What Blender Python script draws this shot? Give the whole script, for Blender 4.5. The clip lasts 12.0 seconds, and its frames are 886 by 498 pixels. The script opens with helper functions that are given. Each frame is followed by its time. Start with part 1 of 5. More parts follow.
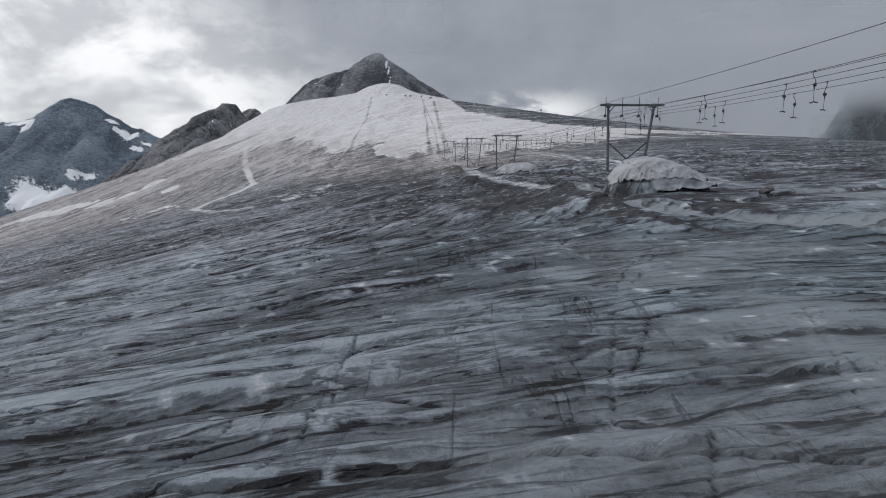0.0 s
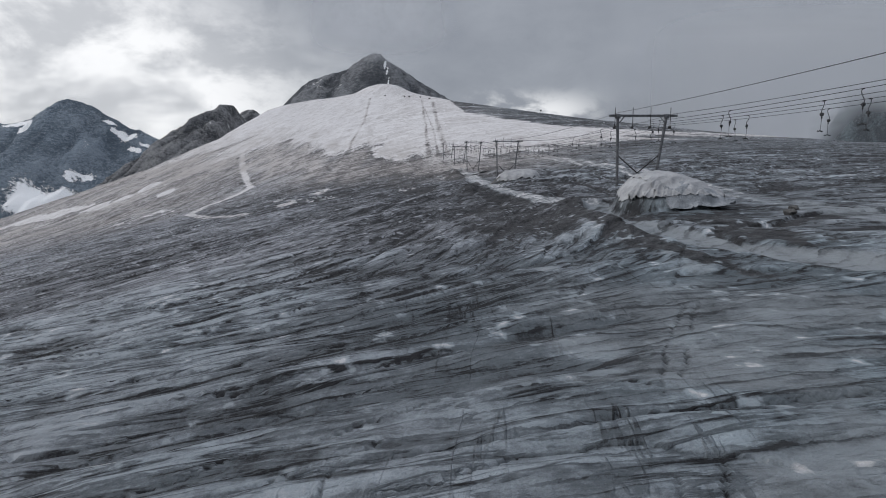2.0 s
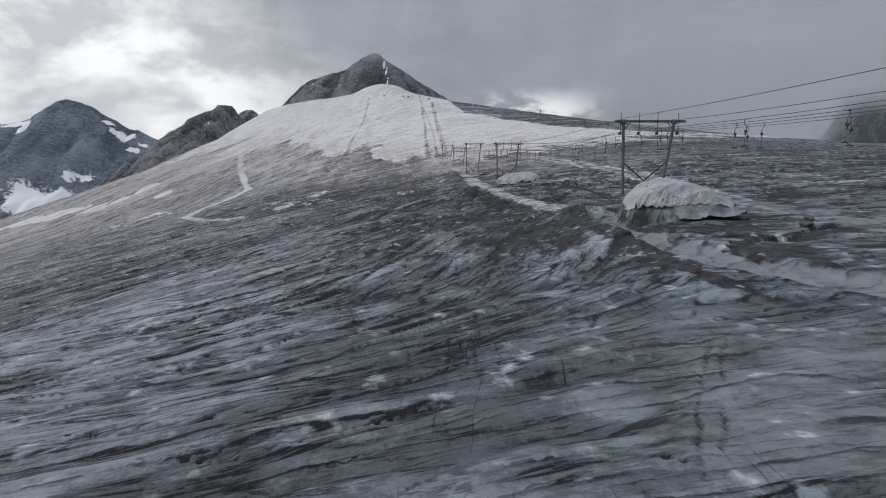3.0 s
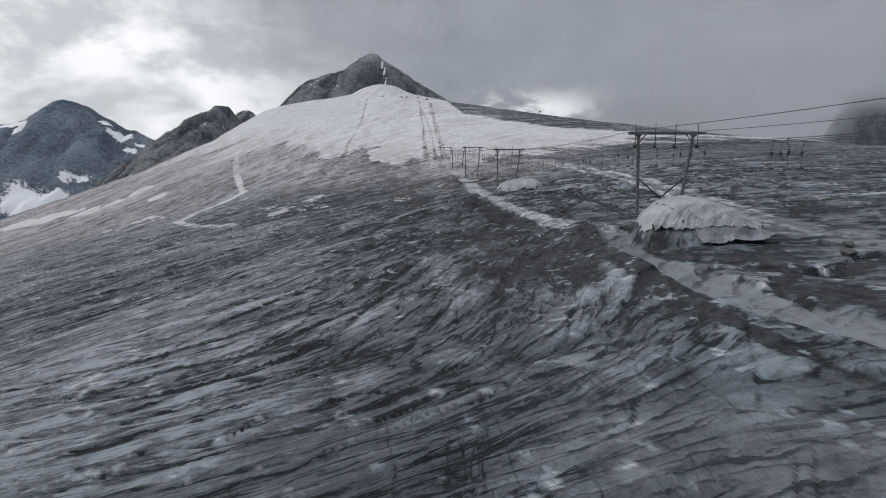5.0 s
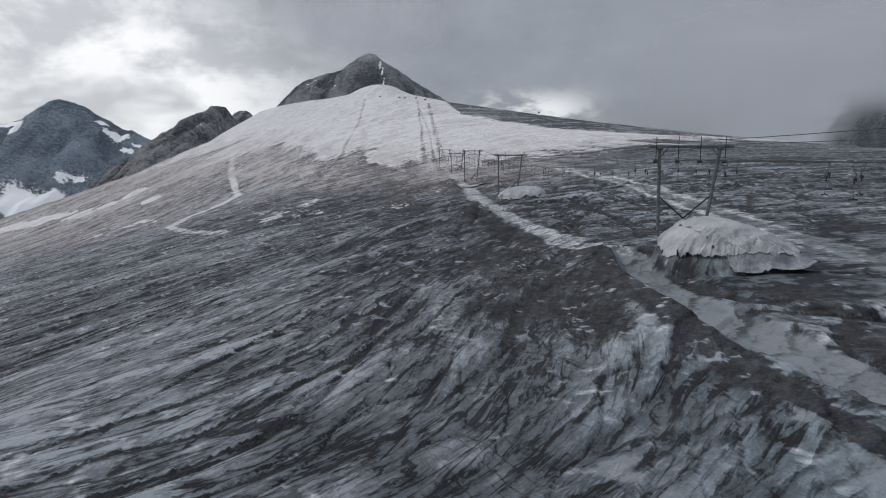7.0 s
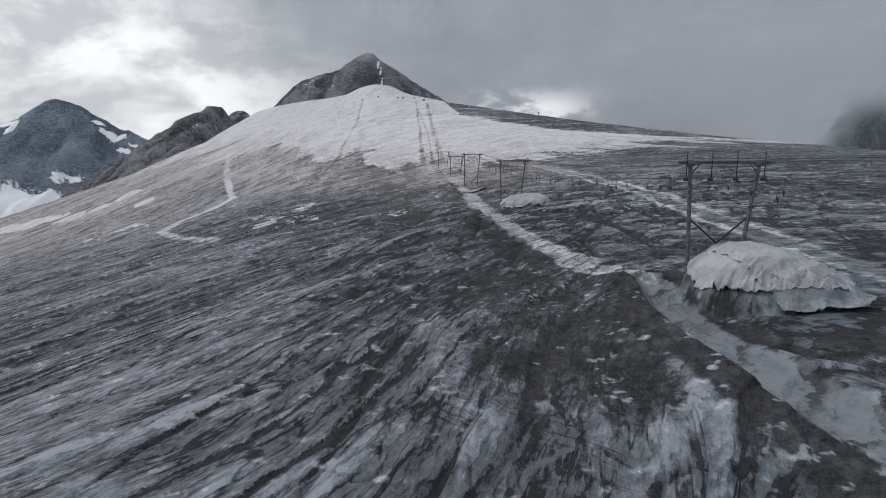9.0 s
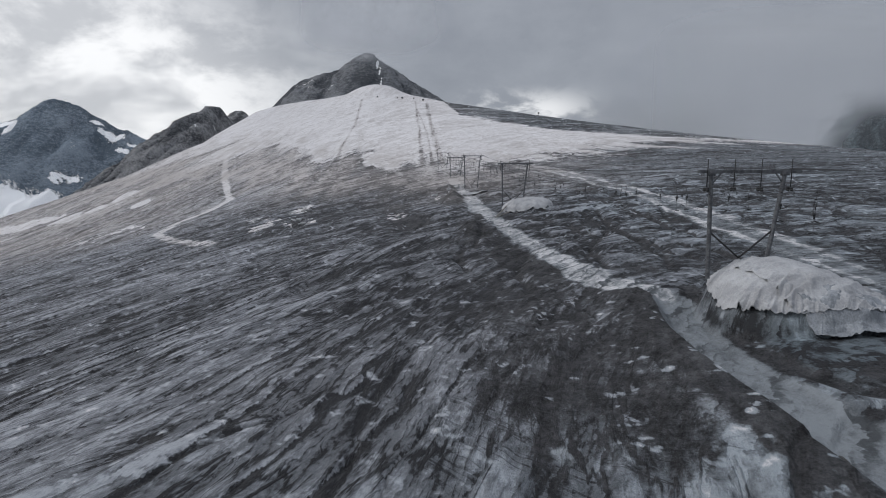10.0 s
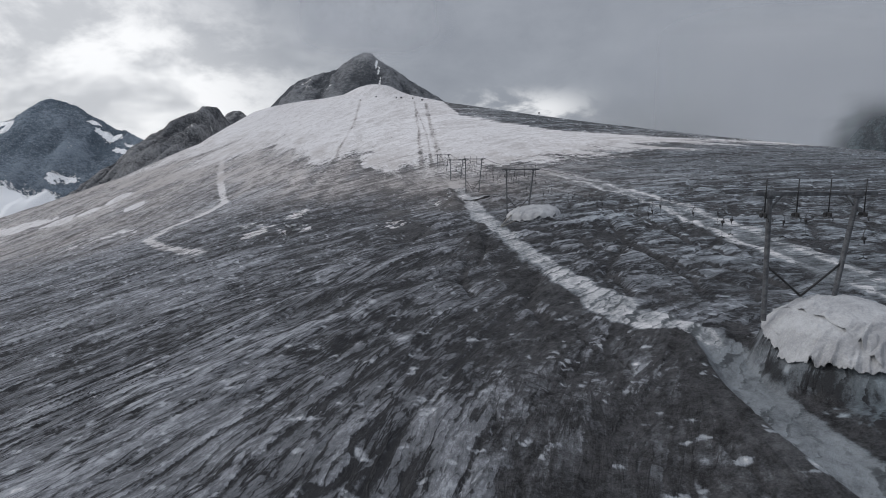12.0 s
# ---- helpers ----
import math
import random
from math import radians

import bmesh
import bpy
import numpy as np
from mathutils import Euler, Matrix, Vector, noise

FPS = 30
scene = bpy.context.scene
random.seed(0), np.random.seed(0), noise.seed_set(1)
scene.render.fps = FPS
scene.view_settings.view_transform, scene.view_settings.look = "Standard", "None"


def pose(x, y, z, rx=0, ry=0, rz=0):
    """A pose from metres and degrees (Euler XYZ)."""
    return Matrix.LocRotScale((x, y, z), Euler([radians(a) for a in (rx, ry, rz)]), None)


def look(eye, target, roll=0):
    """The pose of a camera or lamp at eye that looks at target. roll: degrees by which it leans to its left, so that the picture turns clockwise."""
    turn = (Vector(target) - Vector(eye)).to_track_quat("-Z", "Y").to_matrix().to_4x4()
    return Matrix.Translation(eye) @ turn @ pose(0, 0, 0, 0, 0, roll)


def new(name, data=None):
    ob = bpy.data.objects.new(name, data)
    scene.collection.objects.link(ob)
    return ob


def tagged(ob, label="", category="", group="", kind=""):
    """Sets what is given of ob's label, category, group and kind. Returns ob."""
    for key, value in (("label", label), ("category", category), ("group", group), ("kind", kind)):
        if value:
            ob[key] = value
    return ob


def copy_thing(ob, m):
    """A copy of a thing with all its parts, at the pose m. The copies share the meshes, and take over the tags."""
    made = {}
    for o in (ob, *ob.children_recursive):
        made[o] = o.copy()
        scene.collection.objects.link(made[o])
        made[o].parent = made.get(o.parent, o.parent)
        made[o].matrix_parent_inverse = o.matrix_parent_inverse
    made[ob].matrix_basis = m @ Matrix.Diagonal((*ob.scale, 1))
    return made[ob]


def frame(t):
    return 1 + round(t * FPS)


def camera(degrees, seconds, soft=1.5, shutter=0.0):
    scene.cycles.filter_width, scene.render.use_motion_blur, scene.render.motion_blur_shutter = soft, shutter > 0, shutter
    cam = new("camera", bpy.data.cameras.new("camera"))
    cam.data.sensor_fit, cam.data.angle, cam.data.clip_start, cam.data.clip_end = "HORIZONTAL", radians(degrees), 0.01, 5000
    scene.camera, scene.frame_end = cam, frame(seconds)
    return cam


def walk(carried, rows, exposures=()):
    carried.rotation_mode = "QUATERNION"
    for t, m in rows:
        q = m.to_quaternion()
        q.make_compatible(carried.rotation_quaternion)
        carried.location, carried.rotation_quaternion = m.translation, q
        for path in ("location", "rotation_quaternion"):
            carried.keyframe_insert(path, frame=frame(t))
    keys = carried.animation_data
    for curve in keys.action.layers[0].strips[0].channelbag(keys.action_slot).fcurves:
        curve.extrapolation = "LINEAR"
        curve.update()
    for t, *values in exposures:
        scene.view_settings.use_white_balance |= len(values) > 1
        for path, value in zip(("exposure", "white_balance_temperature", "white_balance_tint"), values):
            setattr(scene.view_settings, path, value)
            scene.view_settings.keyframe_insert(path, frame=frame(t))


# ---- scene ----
cam = camera(74.0, 12.0, soft=1.0)
# seconds, place in metres, turn in degrees: a drone that climbs slowly along the glacier
PATH = [
    (0, 0.000, 0.000, 10.000, 82.000, -0.000, 0.000),
    (1, 0.003, 2.198, 10.877, 81.985, 0.088, -0.032),
    (2, 0.037, 4.651, 11.737, 81.972, 0.147, -0.080),
    (3, 0.081, 7.308, 12.580, 81.959, 0.182, -0.141),
    (4, 0.117, 10.128, 13.403, 81.948, 0.198, -0.212),
    (5, 0.132, 13.081, 14.207, 81.936, 0.200, -0.290),
    (6, 0.118, 16.144, 14.988, 81.923, 0.193, -0.370),
    (7, 0.070, 19.307, 15.748, 81.910, 0.181, -0.451),
    (8, -0.011, 22.568, 16.485, 81.895, 0.168, -0.528),
    (9, -0.122, 25.936, 17.200, 81.878, 0.160, -0.598),
    (10, -0.253, 29.429, 17.892, 81.859, 0.162, -0.659),
    (11, -0.392, 33.076, 18.561, 81.837, 0.177, -0.706),
    (12, -0.522, 36.916, 19.208, 81.812, 0.212, -0.737),
]
walk(cam, [(t, pose(x, y, z, rx, ry, rz)) for t, x, y, z, rx, ry, rz in PATH])

# ==== world ====
# Overcast high-mountain sky: a grey cloud deck with bright thin places, brighter towards the zenith
world = bpy.data.worlds.new("overcast_sky")
scene.world = world
world.use_nodes = True
W = world.node_tree
W.nodes.clear()


def wnode(kind, **values):
    n = W.nodes.new(kind)
    for k, v in values.items():
        n.inputs[k].default_value = v
    return n


def wmath(op, a, b=None, clamp=False):
    n = W.nodes.new("ShaderNodeMath")
    n.operation, n.use_clamp = op, clamp
    for i, v in enumerate((a, b)):
        if v is None:
            continue
        if isinstance(v, (int, float)):
            n.inputs[i].default_value = v
        else:
            W.links.new(v, n.inputs[i])
    return n.outputs[0]


def wramp(value, lo, hi):
    n = W.nodes.new("ShaderNodeMapRange")
    n.interpolation_type = "SMOOTHSTEP"
    W.links.new(value, n.inputs["Value"])
    n.inputs["From Min"].default_value, n.inputs["From Max"].default_value = lo, hi
    return n.outputs[0]


SUN_TURN, SUN_HEIGHT = radians(-100), radians(46)
direction = W.nodes.new("ShaderNodeTexCoord").outputs["Generated"]
split = W.nodes.new("ShaderNodeSeparateXYZ")
W.links.new(direction, split.inputs[0])
dx, dy, dz = split.outputs


def cloud_noise(scale, stretch, detail, rough, shift=(0, 0, 0), distort=0.0):
    m = W.nodes.new("ShaderNodeMapping")
    m.inputs["Scale"].default_value, m.inputs["Location"].default_value = (1, 1, stretch), shift
    W.links.new(direction, m.inputs["Vector"])
    n = wnode("ShaderNodeTexNoise", Scale=scale, Detail=detail, Roughness=rough, Distortion=distort)
    W.links.new(m.outputs[0], n.inputs["Vector"])
    return n.outputs["Fac"]


side = wmath("DIVIDE", dx, wmath("MAXIMUM", dy, 0.05))
height = wmath("DIVIDE", dz, wmath("MAXIMUM", dy, 0.05))
billow = cloud_noise(5.0, 1.5, 7, 0.58, (0.3, 0.1, 0.0), 0.5)
wisps = cloud_noise(11.0, 2.0, 6, 0.6, (1.7, 0.4, 0.2), 0.3)
broken = wmath("MULTIPLY", wramp(side, 0.06, -0.46), wramp(wmath("ADD", wmath("MULTIPLY", side, 0.55), height), 0.19, -0.08))
low_gap = wmath("MULTIPLY", wmath("MULTIPLY", wramp(side, 0.02, 0.10), wramp(side, 0.30, 0.18)), wmath("MULTIPLY", wramp(height, 0.135, 0.09), wramp(wisps, 0.40, 0.60)))
bright = wmath("MAXIMUM", wmath("MULTIPLY", broken, wmath("ADD", 0.42, wmath("MULTIPLY", wramp(wmath("ADD", wmath("MULTIPLY", billow, 0.7), wmath("MULTIPLY", wisps, 0.3)), 0.40, 0.58), 0.60))), wmath("MULTIPLY", low_gap, 0.75))
deck = W.nodes.new("ShaderNodeMix")
deck.data_type = "RGBA"
W.links.new(wmath("ADD", wmath("MULTIPLY", wisps, 0.45), wmath("MULTIPLY", billow, 0.55)), deck.inputs["Factor"])
deck.inputs[6].default_value, deck.inputs[7].default_value = (0.20, 0.22, 0.262, 1), (0.42, 0.448, 0.50, 1)
thin = W.nodes.new("ShaderNodeMix")
thin.data_type = "RGBA"
W.links.new(bright, thin.inputs["Factor"])
W.links.new(deck.outputs[2], thin.inputs[6])
thin.inputs[7].default_value = (1.02, 1.03, 1.05, 1)
sky = W.nodes.new("ShaderNodeTexSky")
sky.sky_type, sky.sun_disc, sky.sun_elevation, sky.sun_rotation = "NISHITA", False, SUN_HEIGHT, SUN_TURN
clear = W.nodes.new("ShaderNodeVectorMath")
clear.operation = "SCALE"
clear.inputs["Scale"].default_value = 0.06
W.links.new(sky.outputs[0], clear.inputs[0])
murk = wmath("MULTIPLY", wmath("MULTIPLY", wramp(side, 0.18, 0.45), wramp(height, 0.15, 0.05)), wmath("ADD", 0.12, wmath("MULTIPLY", billow, 0.36)))
zenith = wmath("MULTIPLY", wmath("SUBTRACT", 1.0, murk), wmath("ADD", 1.0, wmath("MULTIPLY", wramp(dz, 0.22, 0.9), 1.3)))
lit = W.nodes.new("ShaderNodeVectorMath")
lit.operation = "SCALE"
W.links.new(thin.outputs[2], lit.inputs[0])
W.links.new(zenith, lit.inputs["Scale"])
blend = W.nodes.new("ShaderNodeMix")
blend.data_type, blend.inputs["Factor"].default_value = "RGBA", 0.94
W.links.new(clear.outputs[0], blend.inputs[6])
W.links.new(lit.outputs[0], blend.inputs[7])
back = wnode("ShaderNodeBackground", Strength=1.0)
W.links.new(blend.outputs[2], back.inputs["Color"])
W.links.new(back.outputs[0], W.nodes.new("ShaderNodeOutputWorld").inputs[0])

sun = new("sun", bpy.data.lights.new("sun", "SUN"))
sun.data.energy, sun.data.angle, sun.data.color = 0.9, radians(25), (1.0, 0.96, 0.92)
sun.matrix_world = look((0, 0, 0), (-math.sin(SUN_TURN) * math.cos(SUN_HEIGHT), -math.cos(SUN_TURN) * math.cos(SUN_HEIGHT), -math.sin(SUN_HEIGHT)))


# ==== materials ====
class Nodes:
    """A node material with short ways to add nodes."""

    def __init__(self, name, roughness=0.6):
        self.mat = bpy.data.materials.new(name)
        self.mat.use_nodes = True
        self.tree = self.mat.node_tree
        self.bsdf = self.tree.nodes["Principled BSDF"]
        self.bsdf.inputs["Roughness"].default_value = roughness
        self.coords = self.tree.nodes.new("ShaderNodeTexCoord").outputs["Object"]

    def put(self, socket, value):
        if isinstance(value, (int, float, tuple)):
            socket.default_value = (*value, 1) if isinstance(value, tuple) and len(value) == 3 and len(socket.default_value) == 4 else value
        else:
            self.tree.links.new(value, socket)

    def math(self, op, a, b=0.0, clamp=False):
        n = self.tree.nodes.new("ShaderNodeMath")
        n.operation, n.use_clamp = op, clamp
        self.put(n.inputs[0], a)
        self.put(n.inputs[1], b)
        return n.outputs[0]

    def noise(self, scale, detail=4, rough=0.55, stretch=(1, 1, 1), distort=0.0, coords=None):
        m = self.tree.nodes.new("ShaderNodeMapping")
        m.inputs["Scale"].default_value = stretch
        self.tree.links.new(coords or self.coords, m.inputs["Vector"])
        n = self.tree.nodes.new("ShaderNodeTexNoise")
        for k, v in (("Scale", scale), ("Detail", detail), ("Roughness", rough), ("Distortion", distort)):
            n.inputs[k].default_value = v
        self.tree.links.new(m.outputs[0], n.inputs["Vector"])
        return n.outputs["Fac"]

    def attr(self, name):
        n = self.tree.nodes.new("ShaderNodeAttribute")
        n.attribute_name = name
        return n.outputs["Fac"]

    def ramp(self, value, lo, hi, to0=0.0, to1=1.0):
        n = self.tree.nodes.new("ShaderNodeMapRange")
        n.interpolation_type = "SMOOTHSTEP"
        self.put(n.inputs["Value"], value)
        for k, v in (("From Min", lo), ("From Max", hi), ("To Min", to0), ("To Max", to1)):
            n.inputs[k].default_value = v
        return n.outputs[0]

    def mix(self, fac, a, b):
        n = self.tree.nodes.new("ShaderNodeMix")
        n.data_type = "RGBA"
        self.put(n.inputs["Factor"], fac)
        self.put(n.inputs[6], a)
        self.put(n.inputs[7], b)
        return n.outputs[2]

    def color(self, value):
        self.put(self.bsdf.inputs["Base Color"], value)

    def bump(self, value, strength, distance):
        n = self.tree.nodes.new("ShaderNodeBump")
        n.inputs["Strength"].default_value, n.inputs["Distance"].default_value = strength, distance
        self.tree.links.new(value, n.inputs["Height"])
        self.tree.links.new(n.outputs[0], self.bsdf.inputs["Normal"])


def glacier_material():
    m = Nodes("glacier_ice", 0.7)
    m.bsdf.inputs["Specular IOR Level"].default_value = 0.18
    t = m.tree
    way = t.nodes.new("ShaderNodeAttribute")
    way.attribute_name = "flow"
    flow = way.outputs["Vector"]

    def fibre(wave, ratio, detail, rough=0.55, bend=0.0):
        """Noise drawn out along the foliation of the ice (ratio over 1), or along the joints that cross it."""
        return m.math("SUBTRACT", m.noise(1.0, detail, rough, (1 / (wave * ratio), 1 / wave, 1), bend, flow), 0.5)

    def line(value, width):
        return m.ramp(m.math("ABSOLUTE", value), width, width * 0.25)

    streak, dirt_dark, snow, dust, slush, drawn, cool = (m.attr(k) for k in ("streak", "dirt_dark", "snow", "dust", "slush", "drawn", "cool"))
    place = t.nodes.new("ShaderNodeSeparateXYZ")
    t.links.new(m.coords, place.inputs[0])
    distant = m.ramp(place.outputs[1], 60.0, 190.0)
    hair, thin, broad = fibre(0.09, 4.5, 3, 0.6, 0.3), fibre(0.30, 4.5, 6, 0.70, 0.6), fibre(1.1, 4.0, 7, 0.70, 0.8)
    strand = m.math("MULTIPLY", fibre(3.0, 4.5, 9, 0.74, 0.6), distant)
    fine, grain, dots = m.noise(1.6, 7, 0.74), m.noise(8.0, 5, 0.7), m.noise(34.0, 3, 0.6)
    coarse, patch = m.noise(0.38, 7, 0.70, (1, 0.6, 1)), m.noise(0.09, 6, 0.62)
    some, other = m.noise(0.16, 4, 0.55), m.noise(0.23, 4, 0.55, (1.3, 1, 1))

    def add(total, value, weight):
        return m.math("ADD", total, m.math("MULTIPLY", value, weight))

    def centred(value):
        return m.math("SUBTRACT", value, 0.5)

    way_parts = t.nodes.new("ShaderNodeSeparateXYZ")
    t.links.new(flow, way_parts.inputs[0])

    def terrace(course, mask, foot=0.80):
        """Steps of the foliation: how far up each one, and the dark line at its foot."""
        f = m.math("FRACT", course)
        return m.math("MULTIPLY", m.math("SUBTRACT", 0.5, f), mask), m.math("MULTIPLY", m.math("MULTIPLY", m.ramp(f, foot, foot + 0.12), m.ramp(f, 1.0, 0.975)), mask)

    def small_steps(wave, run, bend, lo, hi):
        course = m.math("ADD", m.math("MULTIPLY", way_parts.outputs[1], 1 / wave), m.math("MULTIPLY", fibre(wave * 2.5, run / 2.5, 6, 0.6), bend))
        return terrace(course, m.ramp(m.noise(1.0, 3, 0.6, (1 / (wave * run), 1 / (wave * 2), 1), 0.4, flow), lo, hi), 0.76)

    tone = add(streak, centred(fine), 0.62)
    tone = add(tone, centred(grain), 0.55)
    tone = add(tone, centred(dots), 0.30)
    tone = add(tone, centred(patch), 0.55)
    tone = add(tone, centred(coarse), 0.95)
    tone = add(tone, m.math("MULTIPLY", hair, drawn), 0.45)
    tone = add(tone, m.math("MULTIPLY", thin, drawn), 0.85)
    tone = add(tone, m.math("MULTIPLY", broad, drawn), 1.25)
    tone = add(tone, strand, 0.95)
    jitter = m.math("ADD", m.math("MULTIPLY", thin, 0.10), m.math("MULTIPLY", broad, 0.22))
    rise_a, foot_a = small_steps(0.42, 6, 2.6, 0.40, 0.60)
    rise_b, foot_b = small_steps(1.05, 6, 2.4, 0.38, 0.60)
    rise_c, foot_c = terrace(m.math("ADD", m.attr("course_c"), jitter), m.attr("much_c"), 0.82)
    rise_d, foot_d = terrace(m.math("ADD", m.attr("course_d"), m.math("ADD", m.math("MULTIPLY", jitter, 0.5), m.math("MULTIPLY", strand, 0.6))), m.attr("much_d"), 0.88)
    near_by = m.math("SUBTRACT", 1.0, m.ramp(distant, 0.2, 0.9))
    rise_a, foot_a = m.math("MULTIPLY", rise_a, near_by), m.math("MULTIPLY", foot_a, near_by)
    # Shading of the steps is put into the tone: lips lighter, feet darker
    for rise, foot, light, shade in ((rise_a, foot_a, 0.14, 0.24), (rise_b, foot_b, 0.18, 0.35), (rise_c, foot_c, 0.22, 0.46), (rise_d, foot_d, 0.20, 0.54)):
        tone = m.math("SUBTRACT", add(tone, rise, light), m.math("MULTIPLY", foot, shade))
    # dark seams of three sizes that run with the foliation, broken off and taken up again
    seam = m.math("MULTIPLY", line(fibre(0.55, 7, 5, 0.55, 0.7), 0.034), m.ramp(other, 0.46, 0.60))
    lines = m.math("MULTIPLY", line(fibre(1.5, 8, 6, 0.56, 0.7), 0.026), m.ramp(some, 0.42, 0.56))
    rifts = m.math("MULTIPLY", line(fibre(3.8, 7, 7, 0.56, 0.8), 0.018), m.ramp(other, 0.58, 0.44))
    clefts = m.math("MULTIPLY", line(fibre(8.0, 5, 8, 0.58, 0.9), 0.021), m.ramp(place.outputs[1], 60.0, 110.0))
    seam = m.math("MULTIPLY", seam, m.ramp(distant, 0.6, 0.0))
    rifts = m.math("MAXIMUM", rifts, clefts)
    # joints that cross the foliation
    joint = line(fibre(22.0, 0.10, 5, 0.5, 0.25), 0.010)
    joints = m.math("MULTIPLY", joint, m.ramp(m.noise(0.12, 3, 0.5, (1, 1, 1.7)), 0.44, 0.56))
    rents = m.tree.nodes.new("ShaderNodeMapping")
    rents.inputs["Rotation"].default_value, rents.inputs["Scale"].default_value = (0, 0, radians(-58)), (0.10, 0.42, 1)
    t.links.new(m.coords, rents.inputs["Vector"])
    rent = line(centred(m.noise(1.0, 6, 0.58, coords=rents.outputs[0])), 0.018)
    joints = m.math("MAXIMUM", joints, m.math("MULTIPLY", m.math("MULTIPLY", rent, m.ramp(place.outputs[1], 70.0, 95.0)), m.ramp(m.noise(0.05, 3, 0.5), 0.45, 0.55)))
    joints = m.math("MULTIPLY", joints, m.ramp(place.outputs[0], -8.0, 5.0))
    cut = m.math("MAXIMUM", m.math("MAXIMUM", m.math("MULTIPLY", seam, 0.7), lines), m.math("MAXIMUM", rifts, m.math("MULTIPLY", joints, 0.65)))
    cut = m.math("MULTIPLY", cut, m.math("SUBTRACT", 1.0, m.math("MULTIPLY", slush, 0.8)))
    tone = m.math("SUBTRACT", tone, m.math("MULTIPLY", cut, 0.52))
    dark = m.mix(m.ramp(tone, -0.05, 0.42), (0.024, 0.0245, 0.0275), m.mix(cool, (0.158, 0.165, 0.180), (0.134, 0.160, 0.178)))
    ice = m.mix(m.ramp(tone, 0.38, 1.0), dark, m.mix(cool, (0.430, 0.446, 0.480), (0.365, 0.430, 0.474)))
    ice = m.mix(slush, ice, m.mix(m.ramp(tone, -0.05, 0.75), (0.085, 0.093, 0.100), (0.30, 0.325, 0.345)))
    speck = m.math("ADD", dirt_dark, m.math("MULTIPLY", m.math("SUBTRACT", 0.36, tone), 0.8))
    silt = m.math("ADD", m.math("ADD", m.math("MULTIPLY", fine, 0.55), m.math("MULTIPLY", coarse, 0.45)), m.math("ADD", m.math("MULTIPLY", thin, 0.55), m.math("MULTIPLY", centred(grain), 0.5)))
    ice = m.mix(m.math("MULTIPLY", m.ramp(speck, 0.25, 0.95), 0.90), ice, m.mix(m.ramp(silt, 0.30, 0.78), (0.0140, 0.0142, 0.0152), (0.128, 0.127, 0.133)))
    ice = m.mix(m.math("MULTIPLY", dust, 0.86), ice, m.mix(m.ramp(add(m.math("MULTIPLY", tone, 0.62), m.attr("tongue"), 0.85), 0.22, 1.05), (0.145, 0.134, 0.130), (0.58, 0.540, 0.522)))
    edge = m.math("ADD", snow, m.math("MULTIPLY", m.math("SUBTRACT", tone, 0.42), m.ramp(place.outputs[1], 260.0, 420.0, 0.50, 0.30)))
    white = m.mix(m.ramp(tone, -0.5, 0.8), (0.50, 0.475, 0.468), (0.76, 0.745, 0.75))
    white = m.mix(m.math("MULTIPLY", m.ramp(dust, 0.25, 1.0), 0.8), white, (0.40, 0.366, 0.348))
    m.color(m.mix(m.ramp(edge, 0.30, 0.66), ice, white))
    relief = m.math("ADD", m.math("ADD", grain, m.math("MULTIPLY", fine, 1.6)), m.math("ADD", m.math("MULTIPLY", thin, 2.2), m.math("MULTIPLY", broad, 4.0)))
    relief = m.math("ADD", m.math("ADD", relief, m.math("MULTIPLY", strand, 3.5)), m.math("ADD", m.math("MULTIPLY", rise_a, 0.6), m.math("MULTIPLY", rise_b, 1.3)))
    rubble = m.math("MULTIPLY", m.math("ABSOLUTE", centred(m.noise(2.2, 6, 0.68, (1, 0.7, 1), 0.6))), m.math("MULTIPLY", m.ramp(dirt_dark, 0.2, 0.8), 6.0))
    relief = m.math("ADD", relief, rubble)
    m.bump(m.math("SUBTRACT", relief, m.math("MULTIPLY", cut, 1.6)), 0.9, 0.13)
    return m.mat


def rock_material(name, dark, light, bed=(1, 1, 3), size=1.0):
    m = Nodes(name, 0.9)
    m.bsdf.inputs["Specular IOR Level"].default_value = 0.2
    big, small, beds = m.noise(0.02 / size, 7, 0.65), m.noise(0.16 / size, 7, 0.72), m.noise(0.07 / size, 7, 0.7, bed, 0.8)
    crag = m.noise(0.06 / size, 8, 0.72, (1, 1, 0.5), 1.2)
    runs = m.math("SUBTRACT", m.noise(0.11 / size, 5, 0.6, (1, 1, 0.10), 0.6), 0.5)
    tone = m.math("ADD", m.math("MULTIPLY", big, 0.25), m.math("ADD", m.math("MULTIPLY", small, 0.35), m.math("ADD", m.math("MULTIPLY", beds, 0.3), m.math("MULTIPLY", crag, 0.25))))
    # Colour follows the relief: ribs lighter, gullies darker
    tone = m.math("ADD", tone, m.math("MULTIPLY", m.attr("gully"), 0.30))
    col = m.mix(m.ramp(tone, 0.47, 0.70), dark, light)
    s = m.math("ADD", m.attr("snow"), m.math("ADD", m.math("MULTIPLY", m.math("SUBTRACT", tone, 0.58), 1.6), m.math("MULTIPLY", runs, 1.3)))
    lying = m.ramp(s, 0.42, 0.54)
    m.color(m.mix(lying, col, (0.88, 0.89, 0.90)))
    bare = m.math("SUBTRACT", 1.0, m.math("MULTIPLY", lying, 0.9))
    m.bump(m.math("MULTIPLY", bare, m.math("ADD", m.math("ADD", m.math("MULTIPLY", small, 1.4), crag), m.math("MULTIPLY", beds, 1.4))), 1.0, 8.0 * size)
    return m.mat


